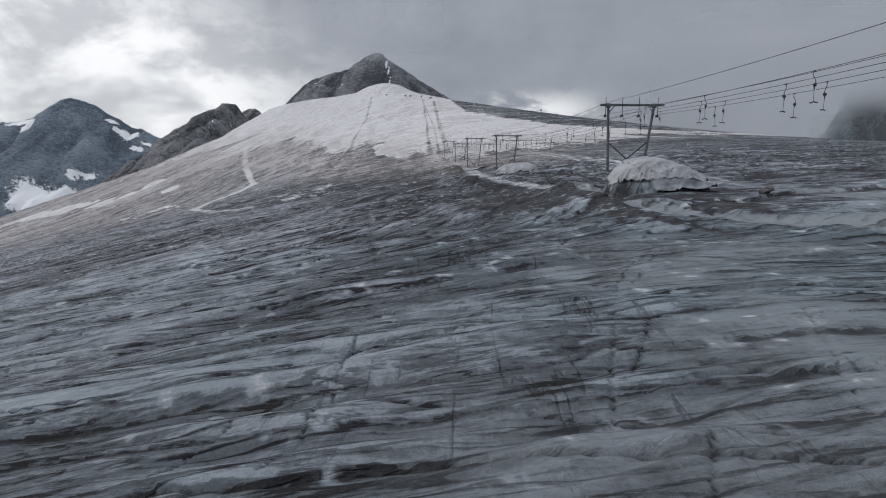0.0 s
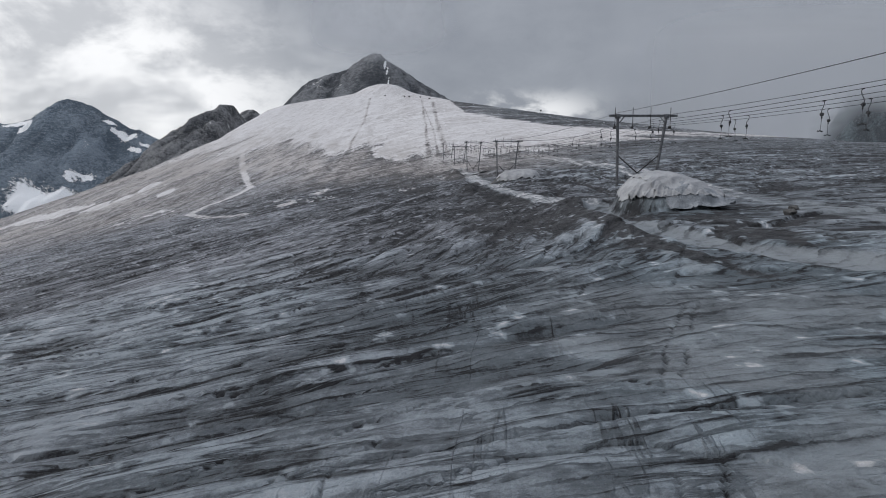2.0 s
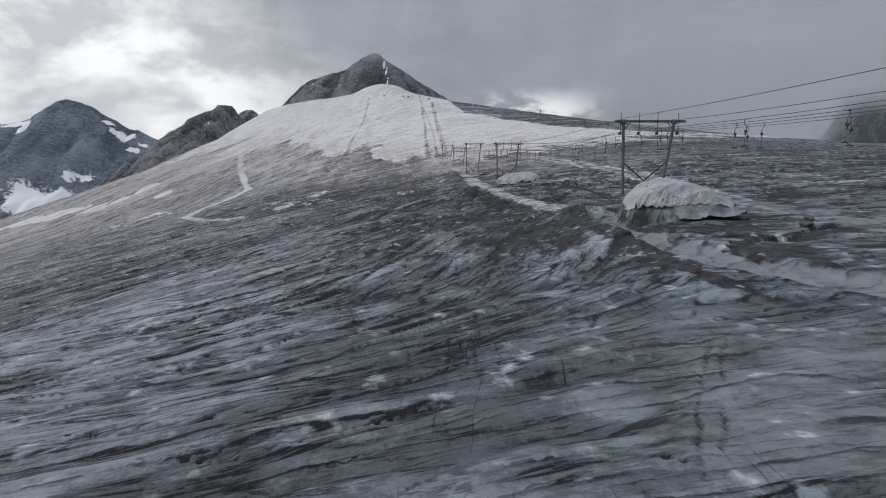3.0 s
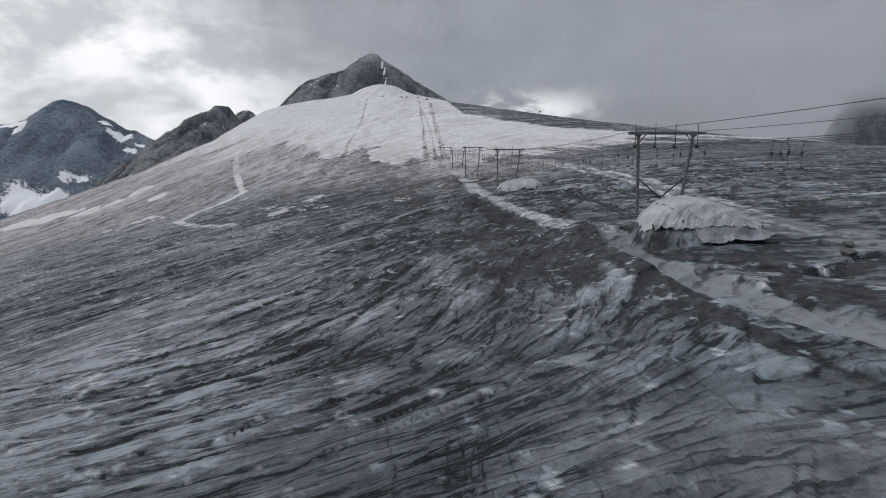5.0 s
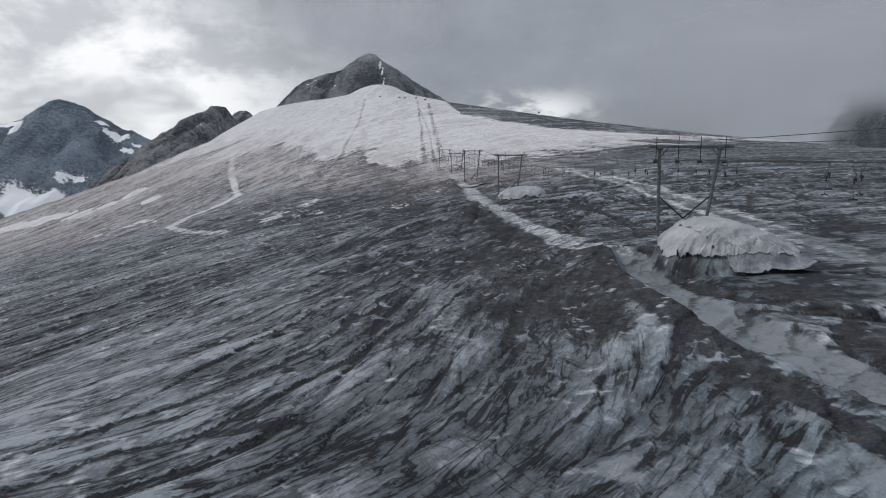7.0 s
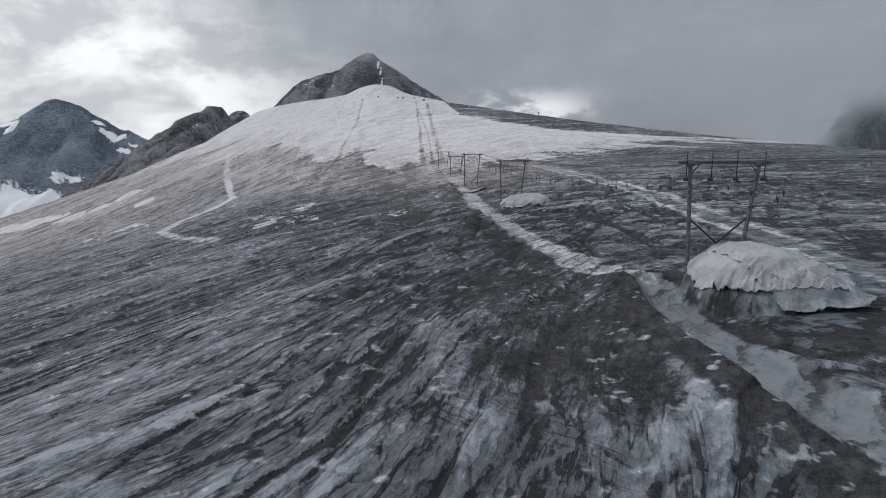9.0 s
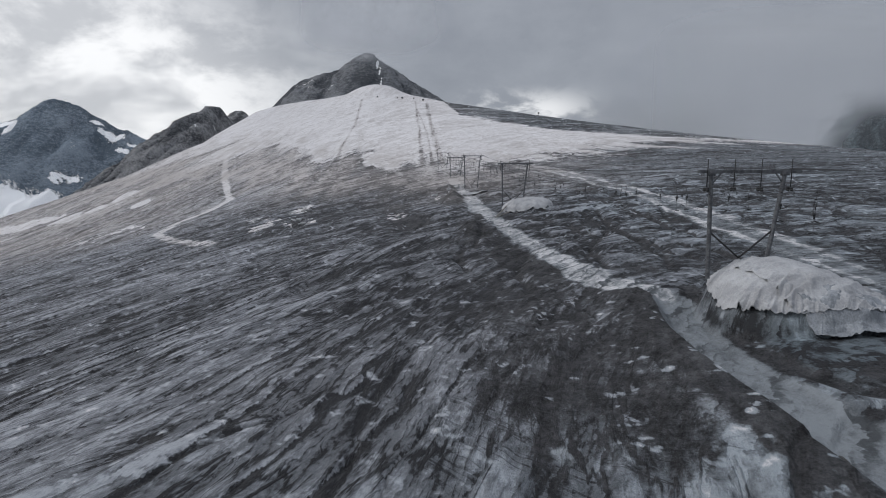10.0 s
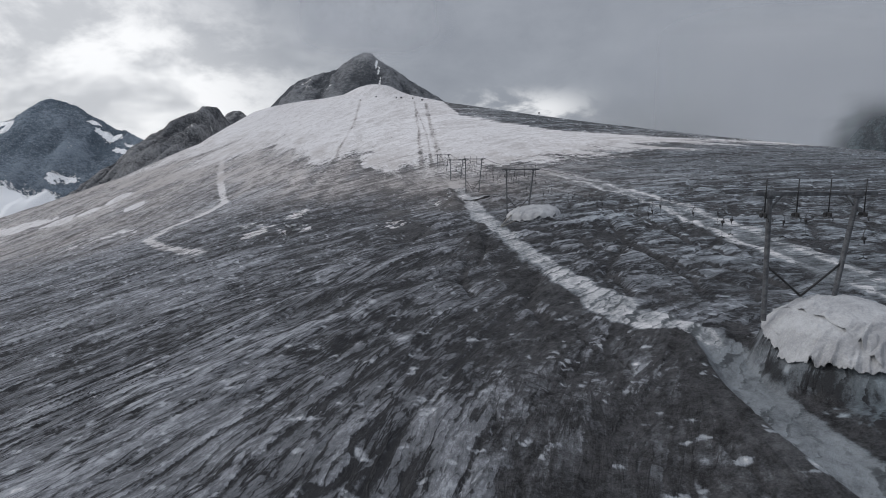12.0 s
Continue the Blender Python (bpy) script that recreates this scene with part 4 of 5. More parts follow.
def mountain(name, ridge, front, back, depth, step, rough, material, label, snow_at=(), wander=30.0, seed=2, hollow=0.0):
    """A mountain under a ridge line of x, y, z points: its flanks fall at the given slopes, cut by gullies."""
    rx, ry, rz = zip(*ridge)
    xs = np.arange(rx[0], rx[-1] + step, step)
    vs = np.concatenate([-np.geomspace(1, depth, int(depth / step * 0.5))[::-1] + 1, np.geomspace(1, depth * 0.6, int(depth / step * 0.25)) - 1 + step])
    V, X = np.meshgrid(vs, xs, indexing="ij")
    top = np.interp(X, rx, rz)
    warp = fractal(X / wander, V / wander, seed, 4) - 0.5
    gully = fractal((X + 0.6 * wander * warp) / wander, V / wander / 2.6, seed + 1, 6, 0.55, True) - 0.62
    away = np.abs(V)
    fall = np.where(V < 0, front, back) * away * (1 - hollow * away / depth)
    z = top - fall + rough * gully * np.minimum(1.0, 0.25 + away / wander) + 0.12 * rough * (fractal(X / 9, V / 9, seed + 2, 4) - 0.5)
    Y = np.interp(X, rx, ry) + V
    snow = np.zeros(X.shape)
    for sx, sv, wx, wv, amount in snow_at:
        snow = np.maximum(snow, amount * np.exp(-(((X - sx) / wx) ** 2 + ((V - sv) / wv) ** 2)))
    ob = new(name, grid_mesh(name, X, Y, z, material, {"snow": snow + 0.25 * gully, "gully": gully}))
    return tagged(ob, label, "mountain", kind="structure")


mountain("summit_peak", ((-321, 1060, 83), (-281, 1060, 116), (-246, 1060, 150), (-232, 1060, 160), (-207, 1060, 166), (-164, 1060, 180), (-138, 1060, 196), (-128, 1060, 202), (-116, 1060, 205), (-106, 1060, 203), (-97, 1060, 194), (-68, 1060, 176), (-30, 1060, 152), (27, 1060, 118), (76, 1060, 92)), 0.62, 0.6, 220, 2.2, 22, ROCK_SUMMIT, "dark pyramid-shaped rock summit above the glacier with its top in cloud",
         ((-97, -18, 2.6, 12, 0.9), (-92, -36, 2.4, 14, 0.85), (-88, -58, 2.2, 16, 0.8), (-212, -24, 26, 5, 0.40), (-190, -44, 24, 5, 0.42), (-165, -66, 22, 5, 0.40), (-236, -20, 10, 8, 0.45), (-30, -52, 6, 4, 0.6)), 30, 2)
mountain("rock_ridge", ((-385, 640, -15), (-373, 660, -3), (-330, 700, 41), (-310, 730, 62), (-304, 742, 72), (-298, 765, 82), (-292, 785, 88), (-285, 790, 93), (-274, 800, 92), (-267, 810, 78), (-255, 820, 52)), 0.55, 0.6, 260, 2.2, 20, ROCK_RIDGE, "dark bare rock ridge beside the glacier edge",
         ((-272, -40, 5, 6, 0.42), (-284, -66, 6, 5, 0.42)), 15, 4)
mountain("far_mountain", ((-1564, 1712, 73), (-1401, 1712, 126), (-1213, 1712, 135), (-1165, 1712, 152), (-1116, 1712, 175), (-1084, 1712, 198), (-1066, 1712, 206), (-1040, 1712, 204), (-1015, 1712, 195), (-983, 1712, 182), (-961, 1712, 164), (-923, 1712, 146), (-890, 1712, 124), (-858, 1712, 116), (-833, 1712, 96), (-749, 1712, 67), (-657, 1712, 7)), 0.72, 0.5, 620, 5.5, 55, ROCK_FAR, "rock mountain with snow patches behind the glacier, tinted blue-grey for haze",
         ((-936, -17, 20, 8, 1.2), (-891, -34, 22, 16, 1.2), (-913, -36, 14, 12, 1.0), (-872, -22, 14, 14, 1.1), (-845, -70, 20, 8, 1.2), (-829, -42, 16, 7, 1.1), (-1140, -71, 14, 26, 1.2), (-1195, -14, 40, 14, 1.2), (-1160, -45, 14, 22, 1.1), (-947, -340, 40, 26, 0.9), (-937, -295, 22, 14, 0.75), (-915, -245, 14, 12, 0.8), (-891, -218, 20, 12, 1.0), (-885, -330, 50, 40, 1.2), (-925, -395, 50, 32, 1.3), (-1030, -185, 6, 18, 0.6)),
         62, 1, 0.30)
mountain("veiled_mountain", ((470, 900, 16), (540, 900, 30), (575, 900, 62), (600, 900, 110), (630, 900, 165), (665, 900, 200), (745, 900, 215), (830, 900, 220)), 1.3, 4.0, 240, 3.0, 48,
         ROCK_VEILED, "dark grey rock face half hidden in fog", ((622, -66, 2.4, 9, 0.8), (627, -78, 2.4, 9, 0.8), (634, -90, 3, 7, 0.7)), 34, 5)
mountain("far_knoll", ((-340, 1000, 92), (-332, 1000, 101), (-322, 1000, 105), (-312, 1000, 105), (-305, 1000, 101), (-298, 1000, 92)), 0.5, 0.5, 60, 2.0, 3, ROCK_RIDGE, "small dark rock knoll behind the snow slope", (), 14, 3)


# ==== the drag lift ====
def part(name, bm, material, parent, label=""):
    mesh = bpy.data.meshes.new(name)
    bm.to_mesh(mesh)
    bm.free()
    for p in mesh.polygons:
        p.use_smooth = len(p.vertices) == 4 and p.area < 0.5
    mesh.materials.append(material)
    ob = new(name, mesh)
    ob.parent = parent
    if label:
        ob["label"] = label
    return ob


def tube(points, radius, sides=10, caps=True):
    """A round bar along points."""
    bm = bmesh.new()
    pts = [Vector(p) for p in points]
    rings = []
    for i, p in enumerate(pts):
        d = (pts[min(i + 1, len(pts) - 1)] - pts[max(i - 1, 0)]).normalized()
        u = d.cross(Vector((0.013, 1, 0.02)) if abs(d.y) < 0.9 else Vector((1, 0.01, 0))).normalized()
        v = d.cross(u)
        r = radius[i] if isinstance(radius, (list, tuple)) else radius
        rings.append([bm.verts.new(p + r * (math.cos(a) * u + math.sin(a) * v)) for a in (2 * math.pi * k / sides for k in range(sides))])
    for a, b in zip(rings, rings[1:]):
        for k in range(sides):
            bm.faces.new((a[k], a[(k + 1) % sides], b[(k + 1) % sides], b[k]))
    if caps:
        bm.faces.new(rings[0][::-1])
        bm.faces.new(rings[-1])
    bmesh.ops.recalc_face_normals(bm, faces=bm.faces)
    return bm


def box(cx, cy, cz, sx, sy, sz, bevel=0.01, turn=None):
    bm = bmesh.new()
    bmesh.ops.create_cube(bm, size=1, matrix=Matrix.Diagonal((sx, sy, sz, 1)))
    if bevel:
        bmesh.ops.bevel(bm, geom=bm.edges[:], offset=bevel, segments=1, affect="EDGES")
    bmesh.ops.transform(bm, matrix=Matrix.Translation((cx, cy, cz)) @ (turn or Matrix()), verts=bm.verts)
    return bm


def wheel(cx, cy, cz, radius, width):
    """A grooved sheave that turns about the x axis."""
    bm = bmesh.new()
    prof = ((0.05, -0.5), (0.72, -0.5), (1.0, -0.5), (0.86, 0.0), (1.0, 0.5), (0.72, 0.5), (0.05, 0.5))
    rings = []
    for k in range(16):
        a = 2 * math.pi * k / 16
        rings.append([bm.verts.new((cx + w * width, cy + q * radius * math.cos(a), cz + q * radius * math.sin(a))) for q, w in prof])
    for k in range(16):
        a, b = rings[k], rings[(k + 1) % 16]
        for i in range(len(prof) - 1):
            bm.faces.new((a[i], a[i + 1], b[i + 1], b[i]))
    bmesh.ops.recalc_face_normals(bm, faces=bm.faces)
    return bm


ROPES = (-3.30, -1.25, 0.80, 3.10)
ARM_DROP = 1.30


def tower(x, y, turn, arm_z, foot_z, label):
    """A portal tower: a crossarm on two legs, braced below, with four hangers that carry sheaves."""
    t = new("lift_tower")
    tagged(t, label, "lift tower", group="towers of the drag lift")
    t.matrix_world = pose(x, y, foot_z, 0, 0, turn)
    h = arm_z - foot_z
    part("crossarm", box(0, 0, h, 7.9, 0.24, 0.26, 0.02), STEEL, t)
    for s, top, foot in ((-1, -2.95, -2.75), (1, 2.70, 1.55)):
        leg = part("leg", tube(((foot, 0, -1.2), (top, 0, h - 0.1)), 0.16, 12), STEEL, t)
        part("brace", tube(((top - s * 0.02, -0.03, h - 1.0), (top - s * 0.75, -0.03, h - 0.12)), 0.065, 8), STEEL, t)
        part("head_plate", box(top, 0, h - 0.06, 0.55, 0.34, 0.5, 0.02), STEEL, t)
        q = 0.36
        a = foot + (top - foot) * q
        part("lower_brace", tube(((a, 0, h * q - 0.1), (-0.45, 0, 0.35)), 0.075, 8), DARK_STEEL, t)
    for off in ROPES:
        hanger = part("hanger_post", tube(((off, -0.17, h + 0.9), (off - 0.02, -0.17, h - ARM_DROP + 0.15)), 0.038, 8), DARK_STEEL, t)
        part("cheek_plate", box(off, -0.17, h - ARM_DROP + 0.08, 0.04, 0.56, 0.12, 0.015), DARK_STEEL, hanger)
        for dy in (-0.2, 0.2):
            part("sheave", wheel(off - 0.08, -0.17 + dy, h - ARM_DROP - 0.02, 0.155, 0.08), RUBBER, hanger)
        part("catch_arm", tube(((off + 0.06, -0.17, h - ARM_DROP - 0.05), (off + 0.2, -0.35, h - ARM_DROP - 0.28), (off + 0.02, -0.55, h - ARM_DROP - 0.36)), 0.03, 6), DARK_STEEL, hanger)
    return t


TOWERS = []
ARMS = (19.3, 17.35, 18.1, 21.0, 21.2, 24.2)
for (tx, ty), arm in zip(TOWER_LINE, ARMS):
    k = len(TOWERS)
    a, b = TOWER_LINE[max(k - 1, 0)], TOWER_LINE[min(k + 1, len(TOWER_LINE) - 1)]
    turn = math.degrees(math.atan2(-(b[0] - a[0]), b[1] - a[1])) * 0.6
    foot = height(tx, ty)
    tower(tx, ty, turn, arm, foot, "grey steel portal tower of a drag lift standing on ice")
    TOWERS.append((tx, ty, arm, radians(turn)))


def rope_point(span, t, off, rise=-ARM_DROP, sag=1.6):
    (x0, y0, z0, a0), (x1, y1, z1, a1) = TOWERS[span], TOWERS[span + 1]
    p0 = Vector((x0 + off * math.cos(a0), y0 + off * math.sin(a0), z0 + rise))
    p1 = Vector((x1 + off * math.cos(a1), y1 + off * math.sin(a1), z1 + rise))
    return p0.lerp(p1, t) - Vector((0, 0, 4 * sag * t * (1 - t)))


def rope(name, off, rise, radius, sag, label):
    pts = [rope_point(s, k / 24, off, rise, sag) for s in range(len(TOWERS) - 1) for k in range(24)]
    bm = tube(pts, [radius * max(1.0, (p.y + 10) / 90) for p in pts], 6)
    mesh = bpy.data.meshes.new(name)
    bm.to_mesh(mesh)
    bm.free()
    mesh.materials.append(DARK_STEEL)
    return tagged(new(name, mesh), label, "cable", group="cables of the drag lift")


for off in ROPES:
    rope("haul_rope", off, -ARM_DROP + 0.2, 0.018, 1.2, "dark steel haul rope strung between lift towers")
rope("signal_cable", -2.9, 0.35, 0.022, 0.9, "dark signal cable strung over the tower tops")
rope("signal_cable", 3.6, 0.22, 0.022, 1.0, "dark signal cable strung over the tower tops")


def tow_hanger():
    """A T-bar tow: clamp arm, spring box, cord and crossbar, hung at its origin from the rope."""
    t = new("tow_bar")
    tagged(t, "dark T-bar tow hanging from the haul rope", "tow bar", group="tow bars of the drag lift")
    hook = [(0.0, 0, 0.0), (0.10, 0.02, -0.05), (0.13, 0.03, -0.18), (0.08, 0.02, -0.38), (-0.03, 0, -0.58), (-0.08, 0, -0.75), (-0.04, 0, -0.88)]
    part("clamp_arm", tube(hook, 0.032, 8), STEEL, t)
    part("clamp", box(0.02, 0, 0.01, 0.10, 0.24, 0.09, 0.015), DARK_STEEL, t)
    part("spring_box", wheel(-0.02, 0, -0.98, 0.13, 0.15), DARK_STEEL, t)
    part("guide_tube", tube(((0.0, 0, -1.02), (0.02, 0, -1.30)), 0.045, 8), DARK_STEEL, t)
    part("cord", tube(((0.02, 0, -1.25), (0.03, 0, -1.7), (0.02, 0, -2.15)), 0.02, 6), STEEL, t)
    part("crossbar", tube(((-0.24, 0.0, -2.20), (-0.18, 0, -2.25), (0.02, 0, -2.17), (0.22, 0, -2.25), (0.28, 0, -2.20)), 0.045, 8), RUBBER, t)
    return t


first = tow_hanger()
first.scale = (0.86, 0.86, 0.86)
spots = []
rnd = random.Random(4)
for span in range(len(TOWERS) - 1):
    length = math.dist(TOWERS[span][:2], TOWERS[span + 1][:2])
    for n, off in enumerate(ROPES):
        s = rnd.uniform(2, 9)
        while s < length - 2:
            spots.append((span, s / length, off, rnd.uniform(-25, 25)))
            s += 12.5 + rnd.uniform(-1.2, 1.2)
for n, (span, t, off, turn) in enumerate(spots):
    p = rope_point(span, t, off, -ARM_DROP + 0.2, 1.2)
    m = pose(p.x, p.y, p.z - 0.02, rnd.uniform(-4, 4), rnd.uniform(-3, 3), turn + rnd.choice((0, 180)))
    if n == 0:
        first.matrix_basis = m @ Matrix.Diagonal((0.86, 0.86, 0.86, 1))
    else:
        copy_thing(first, m)


# ==== fleece over the ice blocks ====
def fleece(centre, semi, shear, us, vs, lift, hang, label, n=150, m=130, seed=1, reach=1.12, cut=0.0, material=FLEECE, gather=1.0, tuck=0.0):
    """A sheet of fleece over a rounded block of ice: it lies smooth on the top and hangs in pleats over the rim."""
    u, v = np.meshgrid(np.linspace(*us, n), np.linspace(*vs, m), indexing="ij")
    u = u + cut * (1 - smooth(v, -1.2, 0.6)) * (us[1] - u) / (us[1] - us[0])
    ragged = 0.025 * (fractal(u * 5 + 3 * seed, v * 5, 2, 3) - 0.5)
    u, v = u + ragged, v + ragged
    d = (np.abs(u) ** 2.5 + np.abs(v) ** 2.5) ** 0.4 + 1e-6
    ang = np.arctan2(v, u)
    # the hem keeps an uneven but rounded line
    most = reach + 0.10 * (fractal(ang * 2.2 + seed, 0 * ang, 5, 3) - 0.5)
    limit = np.where(d > 0.75, 0.75 + (most - 0.75) * np.tanh((d - 0.75) / (most - 0.75)), d)
    u, v, d = u * limit / d, v * limit / d, limit
    over = np.maximum(d - 1.02, 0)
    near = smooth(d, 0.72, 1.0)
    pleat = fractal(ang * 11 + seed, d * 1.2, 3, 3, 0.5, True) - 0.55
    drape = fractal(ang * 3.5 + seed, d * 1.6, 6, 3, 0.5, True) - 0.5
    k = np.minimum(1, (1.02 + 0.22 * over) / d)
    rest = ground(centre[0] + semi[0] * u * k, centre[1] + semi[1] * v * k + shear * semi[0] * u * k)
    gather = gather * (0.30 + 0.85 * np.exp(-(((ang + 2.45) / 0.5) ** 2)))
    k = k * (1 + gather * (0.045 * pleat + 0.04 * drape) * near)
    x = centre[0] + semi[0] * u * k
    y = centre[1] + semi[1] * v * k + shear * semi[0] * u * k
    warp = fractal(u * 1.6 + seed, v * 1.6, 2, 3) - 0.5
    slack = fractal(u * 1.8 + v * 0.9, v * 1.5 + seed, 1, 3, 0.4) - 0.5
    swag = fractal(u * 1.7 + 1.5 * warp + 0.9 * v, v * 4.6 - 1.5 * u + 2.2 * warp, 4, 4, 0.5, True) - 0.6
    crease = fractal(u * 4.5 - 1.2 * v + 2.0 * warp, v * 11 + 3 * u + 3 * warp, 5, 3, 0.5, True) - 0.6
    crumple = fractal(u * 12 + seed, v * 12, 6, 3) - 0.5
    free = smooth(d, 0.15, 0.75)
    z = rest + lift + 0.45 * slack * (1 - near) + (0.25 + 0.65 * free) * swag + (0.10 + 0.28 * free) * crease + gather * (0.42 * drape + 0.26 * pleat) * near + 0.25 * crumple * smooth(d, 0.9, 1.05) - hang * over - tuck * smooth(u, -0.42, -0.28)
    ob = new("fleece_cover", grid_mesh("fleece_cover", x, y, np.maximum(z, ground(x, y) + 0.05 + 0.3 * lift), material))
    mod = ob.modifiers.new("thickness", "SOLIDIFY")
    mod.thickness, mod.offset = 0.03, 1
    return tagged(ob, label, "cover", group="fleece covers on the ice")


fleece(*BLOCK, (-1.22, -0.15), (-1.10, 1.05), 0.08, 3.0, "grey-white fleece sheet over one end of a block of ice", 110, 170, 3, 0.975, 0.0, FLEECE, 1.6, 0.6)
fleece(*BLOCK, (-0.66, 1.14), (-1.25, 1.00), 0.22, 3.2, "wrinkled white fleece sheet draped over a block of ice", 240, 190, 1, 0.965, 0.10, FLEECE, 1.3)
fleece((26.2, 70.0), (5.7, 5.9), 0.05, (-0.55, 1.0), (-1.30, -0.55), 0.06, 1.2, "crumpled grey fleece strip hanging under the white cover", 220, 90, 9, 1.0, 0.0, DIRTY_FLEECE, 1.2)
fleece((19.4, 156.5), (5.6, 4.6), 0.0, (-1.05, 1.05), (-1.05, 1.05), 0.20, 1.0, "wrinkled white fleece sheet draped over a mound of ice", 80, 70, 5, 1.05, 0.0, FLEECE, 0.5)
fleece((13.5, 214.0), (6.0, 3.0), 0.0, (-1.0, 1.0), (-1.0, 0.9), 0.15, 2.0, "flat white fleece sheet over a ledge of ice by the lift", 60, 40, 7, 1.05, 0.0, FLEECE, 0.5)


# ==== clouds ====
def cloud_sheet(x0, x1, y, z0, z1, bend, cover, material=CLOUD):
    n, m = 60, 30
    s, t = np.meshgrid(np.linspace(0, 1, n), np.linspace(0, 1, m), indexing="ij")
    x = x0 + (x1 - x0) * s
    yy = y + bend * (2 * s - 1) ** 2 + 12 * (fractal(s * 4, t * 3, 2, 3) - 0.5)
    z = z0 + (z1 - z0) * t
    ob = new("fog_bank", grid_mesh("fog_bank", x, yy, z, material, {"cover": cover(s, t)}))
    ob.visible_shadow = False
    return tagged(ob, "grey fog drifting round the mountain", "fog", kind="structure")


cloud_sheet(150, 900, 620, 20, 190, 30, lambda s, t: smooth(s, 0.0, 0.26) * np.maximum(0.16, 1 - smooth(s + 0.05 * (fractal(s * 24, t * 10, 4, 3) - 0.5), 0.315, 0.37) * (1 - smooth(t + 0.06 * (fractal(s * 20 + 5, t * 8, 2, 3) - 0.5), 0.14, 0.46))) * smooth(t, 0.0, 0.10) * smooth(1 - t, 0.0, 0.3), FOG)
cloud_sheet(-260, 60, 970, 140, 330, 10, lambda s, t: smooth(s, 0.0, 0.4) * smooth(1 - s, 0, 0.4) * smooth(t, 0.12, 0.45) * smooth(1 - t, 0.0, 0.4) * 0.8)


# Thin veil added before the far mountain, to pale it like aerial haze
cloud_sheet(-1250, -420, 1140, -90, 230, 10, lambda s, t: smooth(1 - s, 0, 0.1) * smooth(1 - t, 0.0, 0.25) * 0.07)


# ==== small things ====
def lump(name, x, y, size, material, label, category, group="", seed=0, squash=0.6, sink=0.25):
    """A rough stone or block of ice."""
    bm = bmesh.new()
    bmesh.ops.create_icosphere(bm, subdivisions=3, radius=1.0)
    for v in bm.verts:
        n = noise.noise(v.co * 1.3 + Vector((seed * 3.1, 1.7, 0))) * 0.45 + noise.noise(v.co * 3.1 + Vector((0, seed, 4))) * 0.18
        v.co = Vector((v.co.x, v.co.y * 0.8, v.co.z * squash)) * (1 + n) * size
    mesh = bpy.data.meshes.new(name)
    bm.to_mesh(mesh)
    bm.free()
    mesh.materials.append(material)
    ob = new(name, mesh)
    ob.matrix_world = pose(x, y, height(x, y) + size * squash * (1 - sink) - 0.05, 0, 0, 37 * seed)
    return tagged(ob, label, category, group)


STONE = plain("dark_stone", (0.03, 0.03, 0.031), (0.13, 0.128, 0.125), 0.85, 0.0, 2.0)
PALE_STONE = plain("pale_stone", (0.45, 0.45, 0.44), (0.72, 0.72, 0.71), 0.8, 0.0, 3.0)
PALE_ICE = plain("broken_pale_ice", (0.30, 0.31, 0.32), (0.62, 0.62, 0.62), 0.75, 0.0, 0.8)
WOOD = plain("grey_timber", (0.12, 0.115, 0.105), (0.28, 0.27, 0.25), 0.85, 0.0, 2.0)
for k, (px, py, size) in enumerate(((-0.95, 18.0, 0.07), (-0.45, 18.2, 0.08), (1.25, 18.5, 0.06), (-3.3, 17.4, 0.05))):
    lump("stone", px, py, size, PALE_STONE, "small pale stone lying on grey ice", "stone", "pale stones on the ice", k + 1)
for k, (px, py, size) in enumerate(((16.3, 47.6, 0.55), (17.2, 42.4, 0.5), (14.6, 49.6, 0.3), (18.4, 55.2, 0.35), (31.0, 57.0, 0.6), (33.5, 60.5, 0.45), (-29.0, 72.5, 0.3))):
    lump("boulder", px, py, size, STONE, "dark boulder melted into the ice", "boulder", "boulders on the ice", k + 3)


def shard(x, y, size, seed):
    """An angular slab of broken ice."""
    rnd = random.Random(seed)
    bm = bmesh.new()
    for k in range(16):
        bm.verts.new((rnd.uniform(-1, 1) * size, rnd.uniform(-0.55, 0.55) * size, rnd.uniform(-0.45, 0.40) * size))
    hull = bmesh.ops.convex_hull(bm, input=bm.verts)
    bmesh.ops.delete(bm, geom=list(set(g for g in hull["geom_interior"] if isinstance(g, bmesh.types.BMVert))), context="VERTS")
    bmesh.ops.bevel(bm, geom=bm.edges[:], offset=0.05 * size, segments=1, affect="EDGES")
    mesh = bpy.data.meshes.new("ice_block")
    bm.to_mesh(mesh)
    bm.free()
    mesh.materials.append(PALE_ICE)
    ob = new("ice_block", mesh)
    ob.matrix_world = pose(x, y, height(x, y) + 0.12 * size, rnd.uniform(-14, 14), rnd.uniform(-14, 14), rnd.uniform(20, 70))
    tagged(ob, "broken white block of ice on the glacier", "ice block", "broken blocks of ice")


rnd = random.Random(11)
for px, py, many, wx, wy in ((-41, 210, 9, 5, 8), (-47, 221, 5, 3, 6), (1.5, 228, 8, 3, 9), (-64, 249, 6, 4, 6), (-52, 258, 6, 4, 9), (9.5, 238, 5, 3, 8)):
    for k in range(many):
        shard(px + rnd.uniform(-wx, wx), py + rnd.uniform(-wy, wy), rnd.uniform(0.5, 1.25), rnd.randrange(10000))


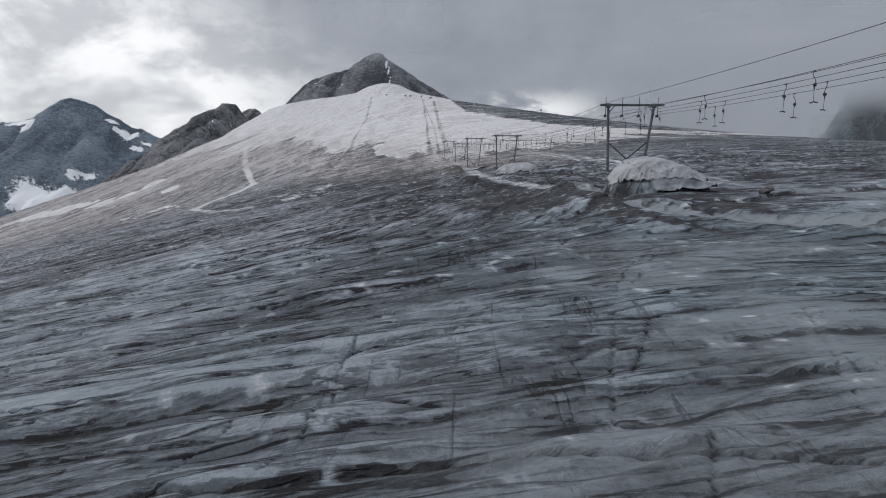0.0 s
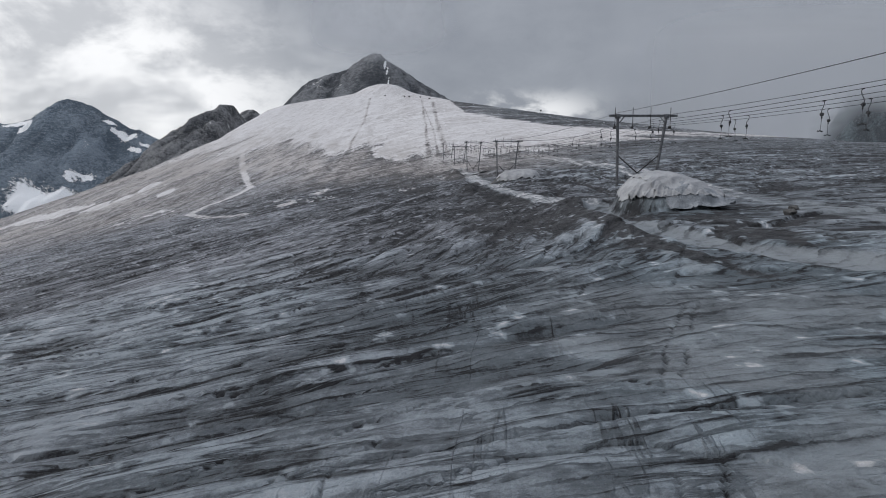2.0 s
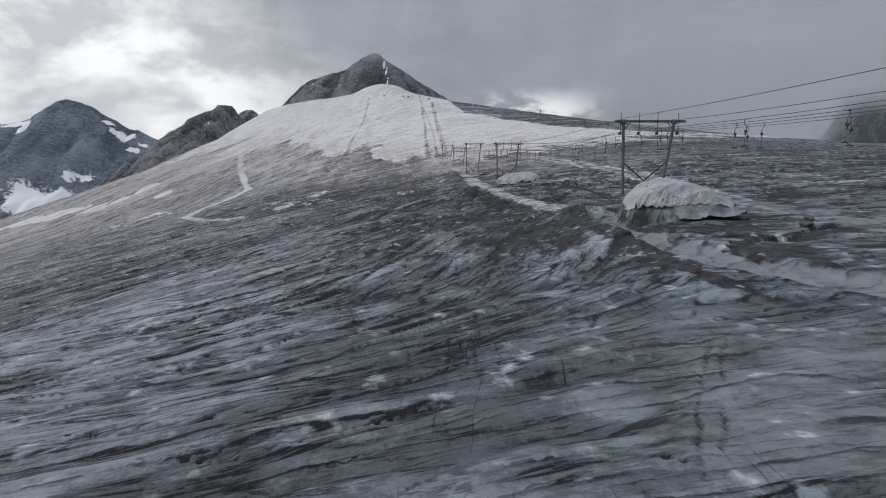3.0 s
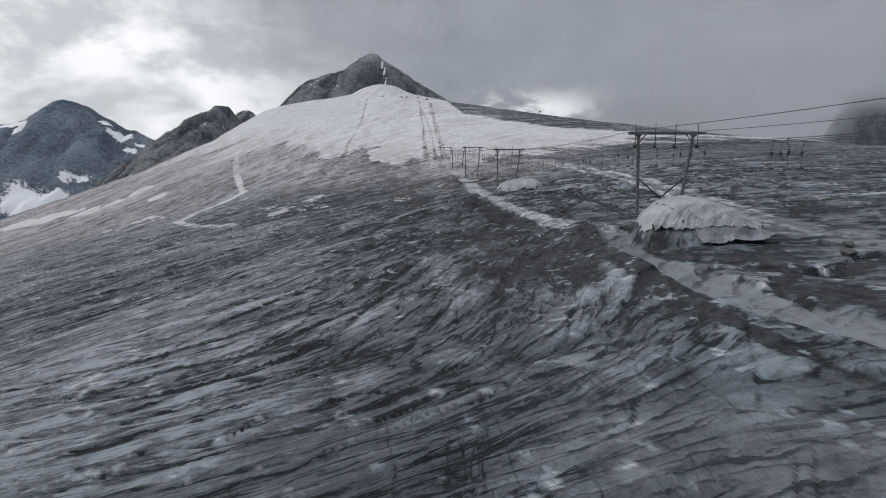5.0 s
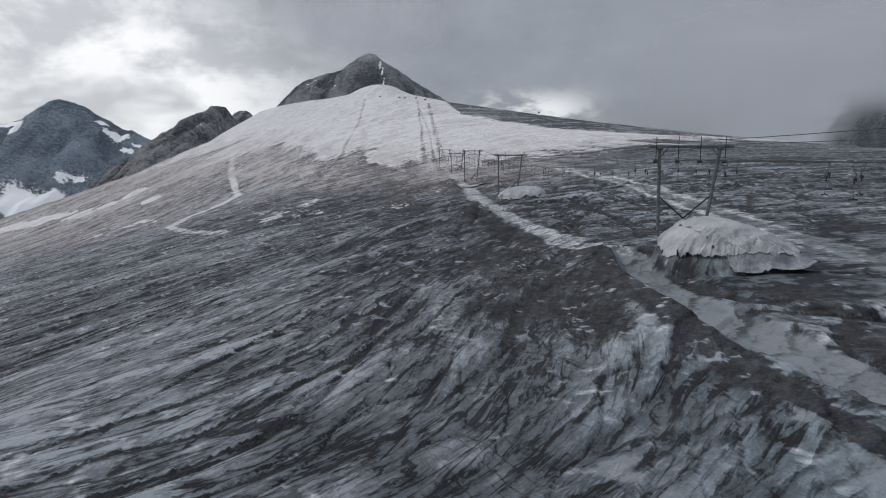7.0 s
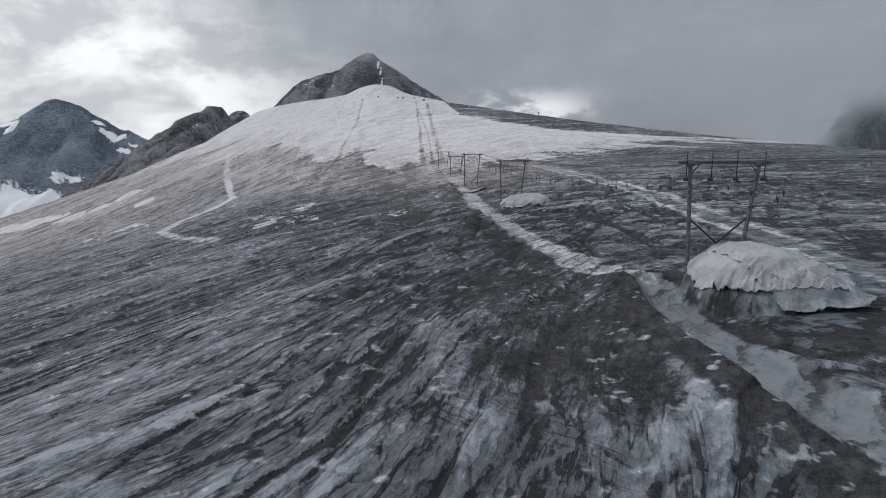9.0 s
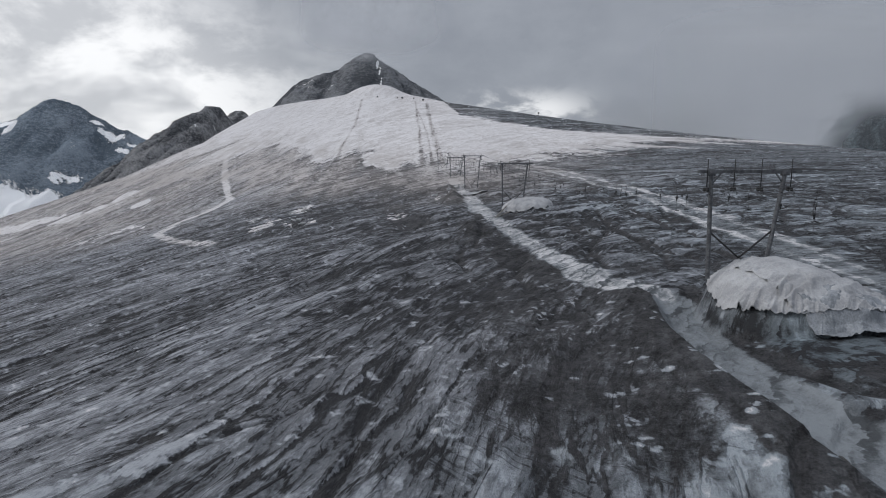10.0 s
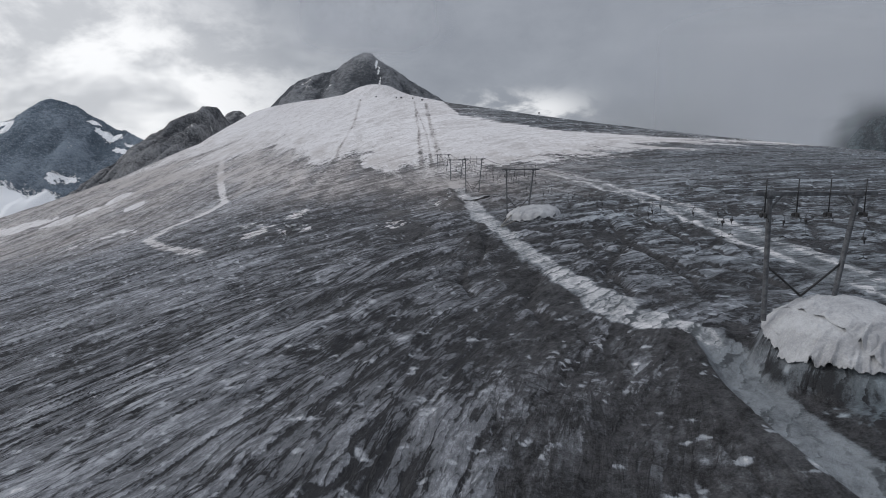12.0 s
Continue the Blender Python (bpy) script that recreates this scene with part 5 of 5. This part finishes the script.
def hut(x, y, wide, deep, tall, turn, label):
    t = new("hut")
    tagged(t, label, "hut", group="huts at the top of the slope")
    t.matrix_world = pose(x, y, height(x, y) - 0.3, 0, 0, turn)
    part("wall", box(0, 0, tall / 2, wide, deep, tall, 0.05), DARK_STEEL, t)
    roof = bmesh.new()
    h, w, d = tall * 0.35, wide * 0.58, deep * 0.58
    vs = [roof.verts.new(p) for p in ((-w, -d, tall), (w, -d, tall), (w, d, tall), (-w, d, tall), (-w, 0, tall + h), (w, 0, tall + h))]
    for f in ((0, 1, 5, 4), (2, 3, 4, 5), (0, 4, 3), (1, 2, 5), (0, 3, 2, 1)):
        roof.faces.new([vs[i] for i in f])
    part("roof", roof, STEEL, t)
    part("door", box(0, -deep / 2 - 0.03, tall * 0.36, wide * 0.2, 0.06, tall * 0.72, 0.01), WOOD, t)


for px, py, wide, turn in ((-79, 845, 2.0, 5), (-52, 842, 1.6, 0), (-45.5, 842, 2.0, 8), (-30, 838, 1.8, 0), (-17, 822, 2.4, -6)):
    hut(px, py, wide, 1.8, 1.5, turn, "small dark hut on the snow by the lift top")

marker = new("weather_mast")
tagged(marker, "dark box on a short mast on the skyline", "mast")
marker.matrix_world = pose(113, 692, height(113, 692), 0, 0, 10)
part("mast", tube(((0, 0, -0.5), (0, 0, 2.4)), 0.16, 8), DARK_STEEL, marker)
part("instrument_box", box(0, 0, 3.0, 1.6, 1.2, 1.3, 0.08), DARK_STEEL, marker)

for k, (x0, y0, x1, y1, rise) in enumerate(((11.6, 147.5, 15.2, 152.5, 1.6), (12.2, 150.0, 14.8, 155.0, 1.0), (20.5, 168, 24, 171, 0.3))):
    beam = new("timber_beam", bpy.data.meshes.new("timber_beam"))
    a, b = Vector((x0, y0, height(x0, y0) + 0.05)), Vector((x1, y1, height(x1, y1) + 0.05 + rise * 0.2))
    bm = box(0, 0, 0, 0.24, (b - a).length, 0.2, 0.02, (b - a).to_track_quat("Y", "Z").to_matrix().to_4x4())
    bmesh.ops.translate(bm, verts=bm.verts, vec=(a + b) / 2)
    bm.to_mesh(beam.data)
    bm.free()
    beam.data.materials.append(WOOD)
    tagged(beam, "weathered grey timber beam lying on the ice", "beam", "timber beams by the lift")
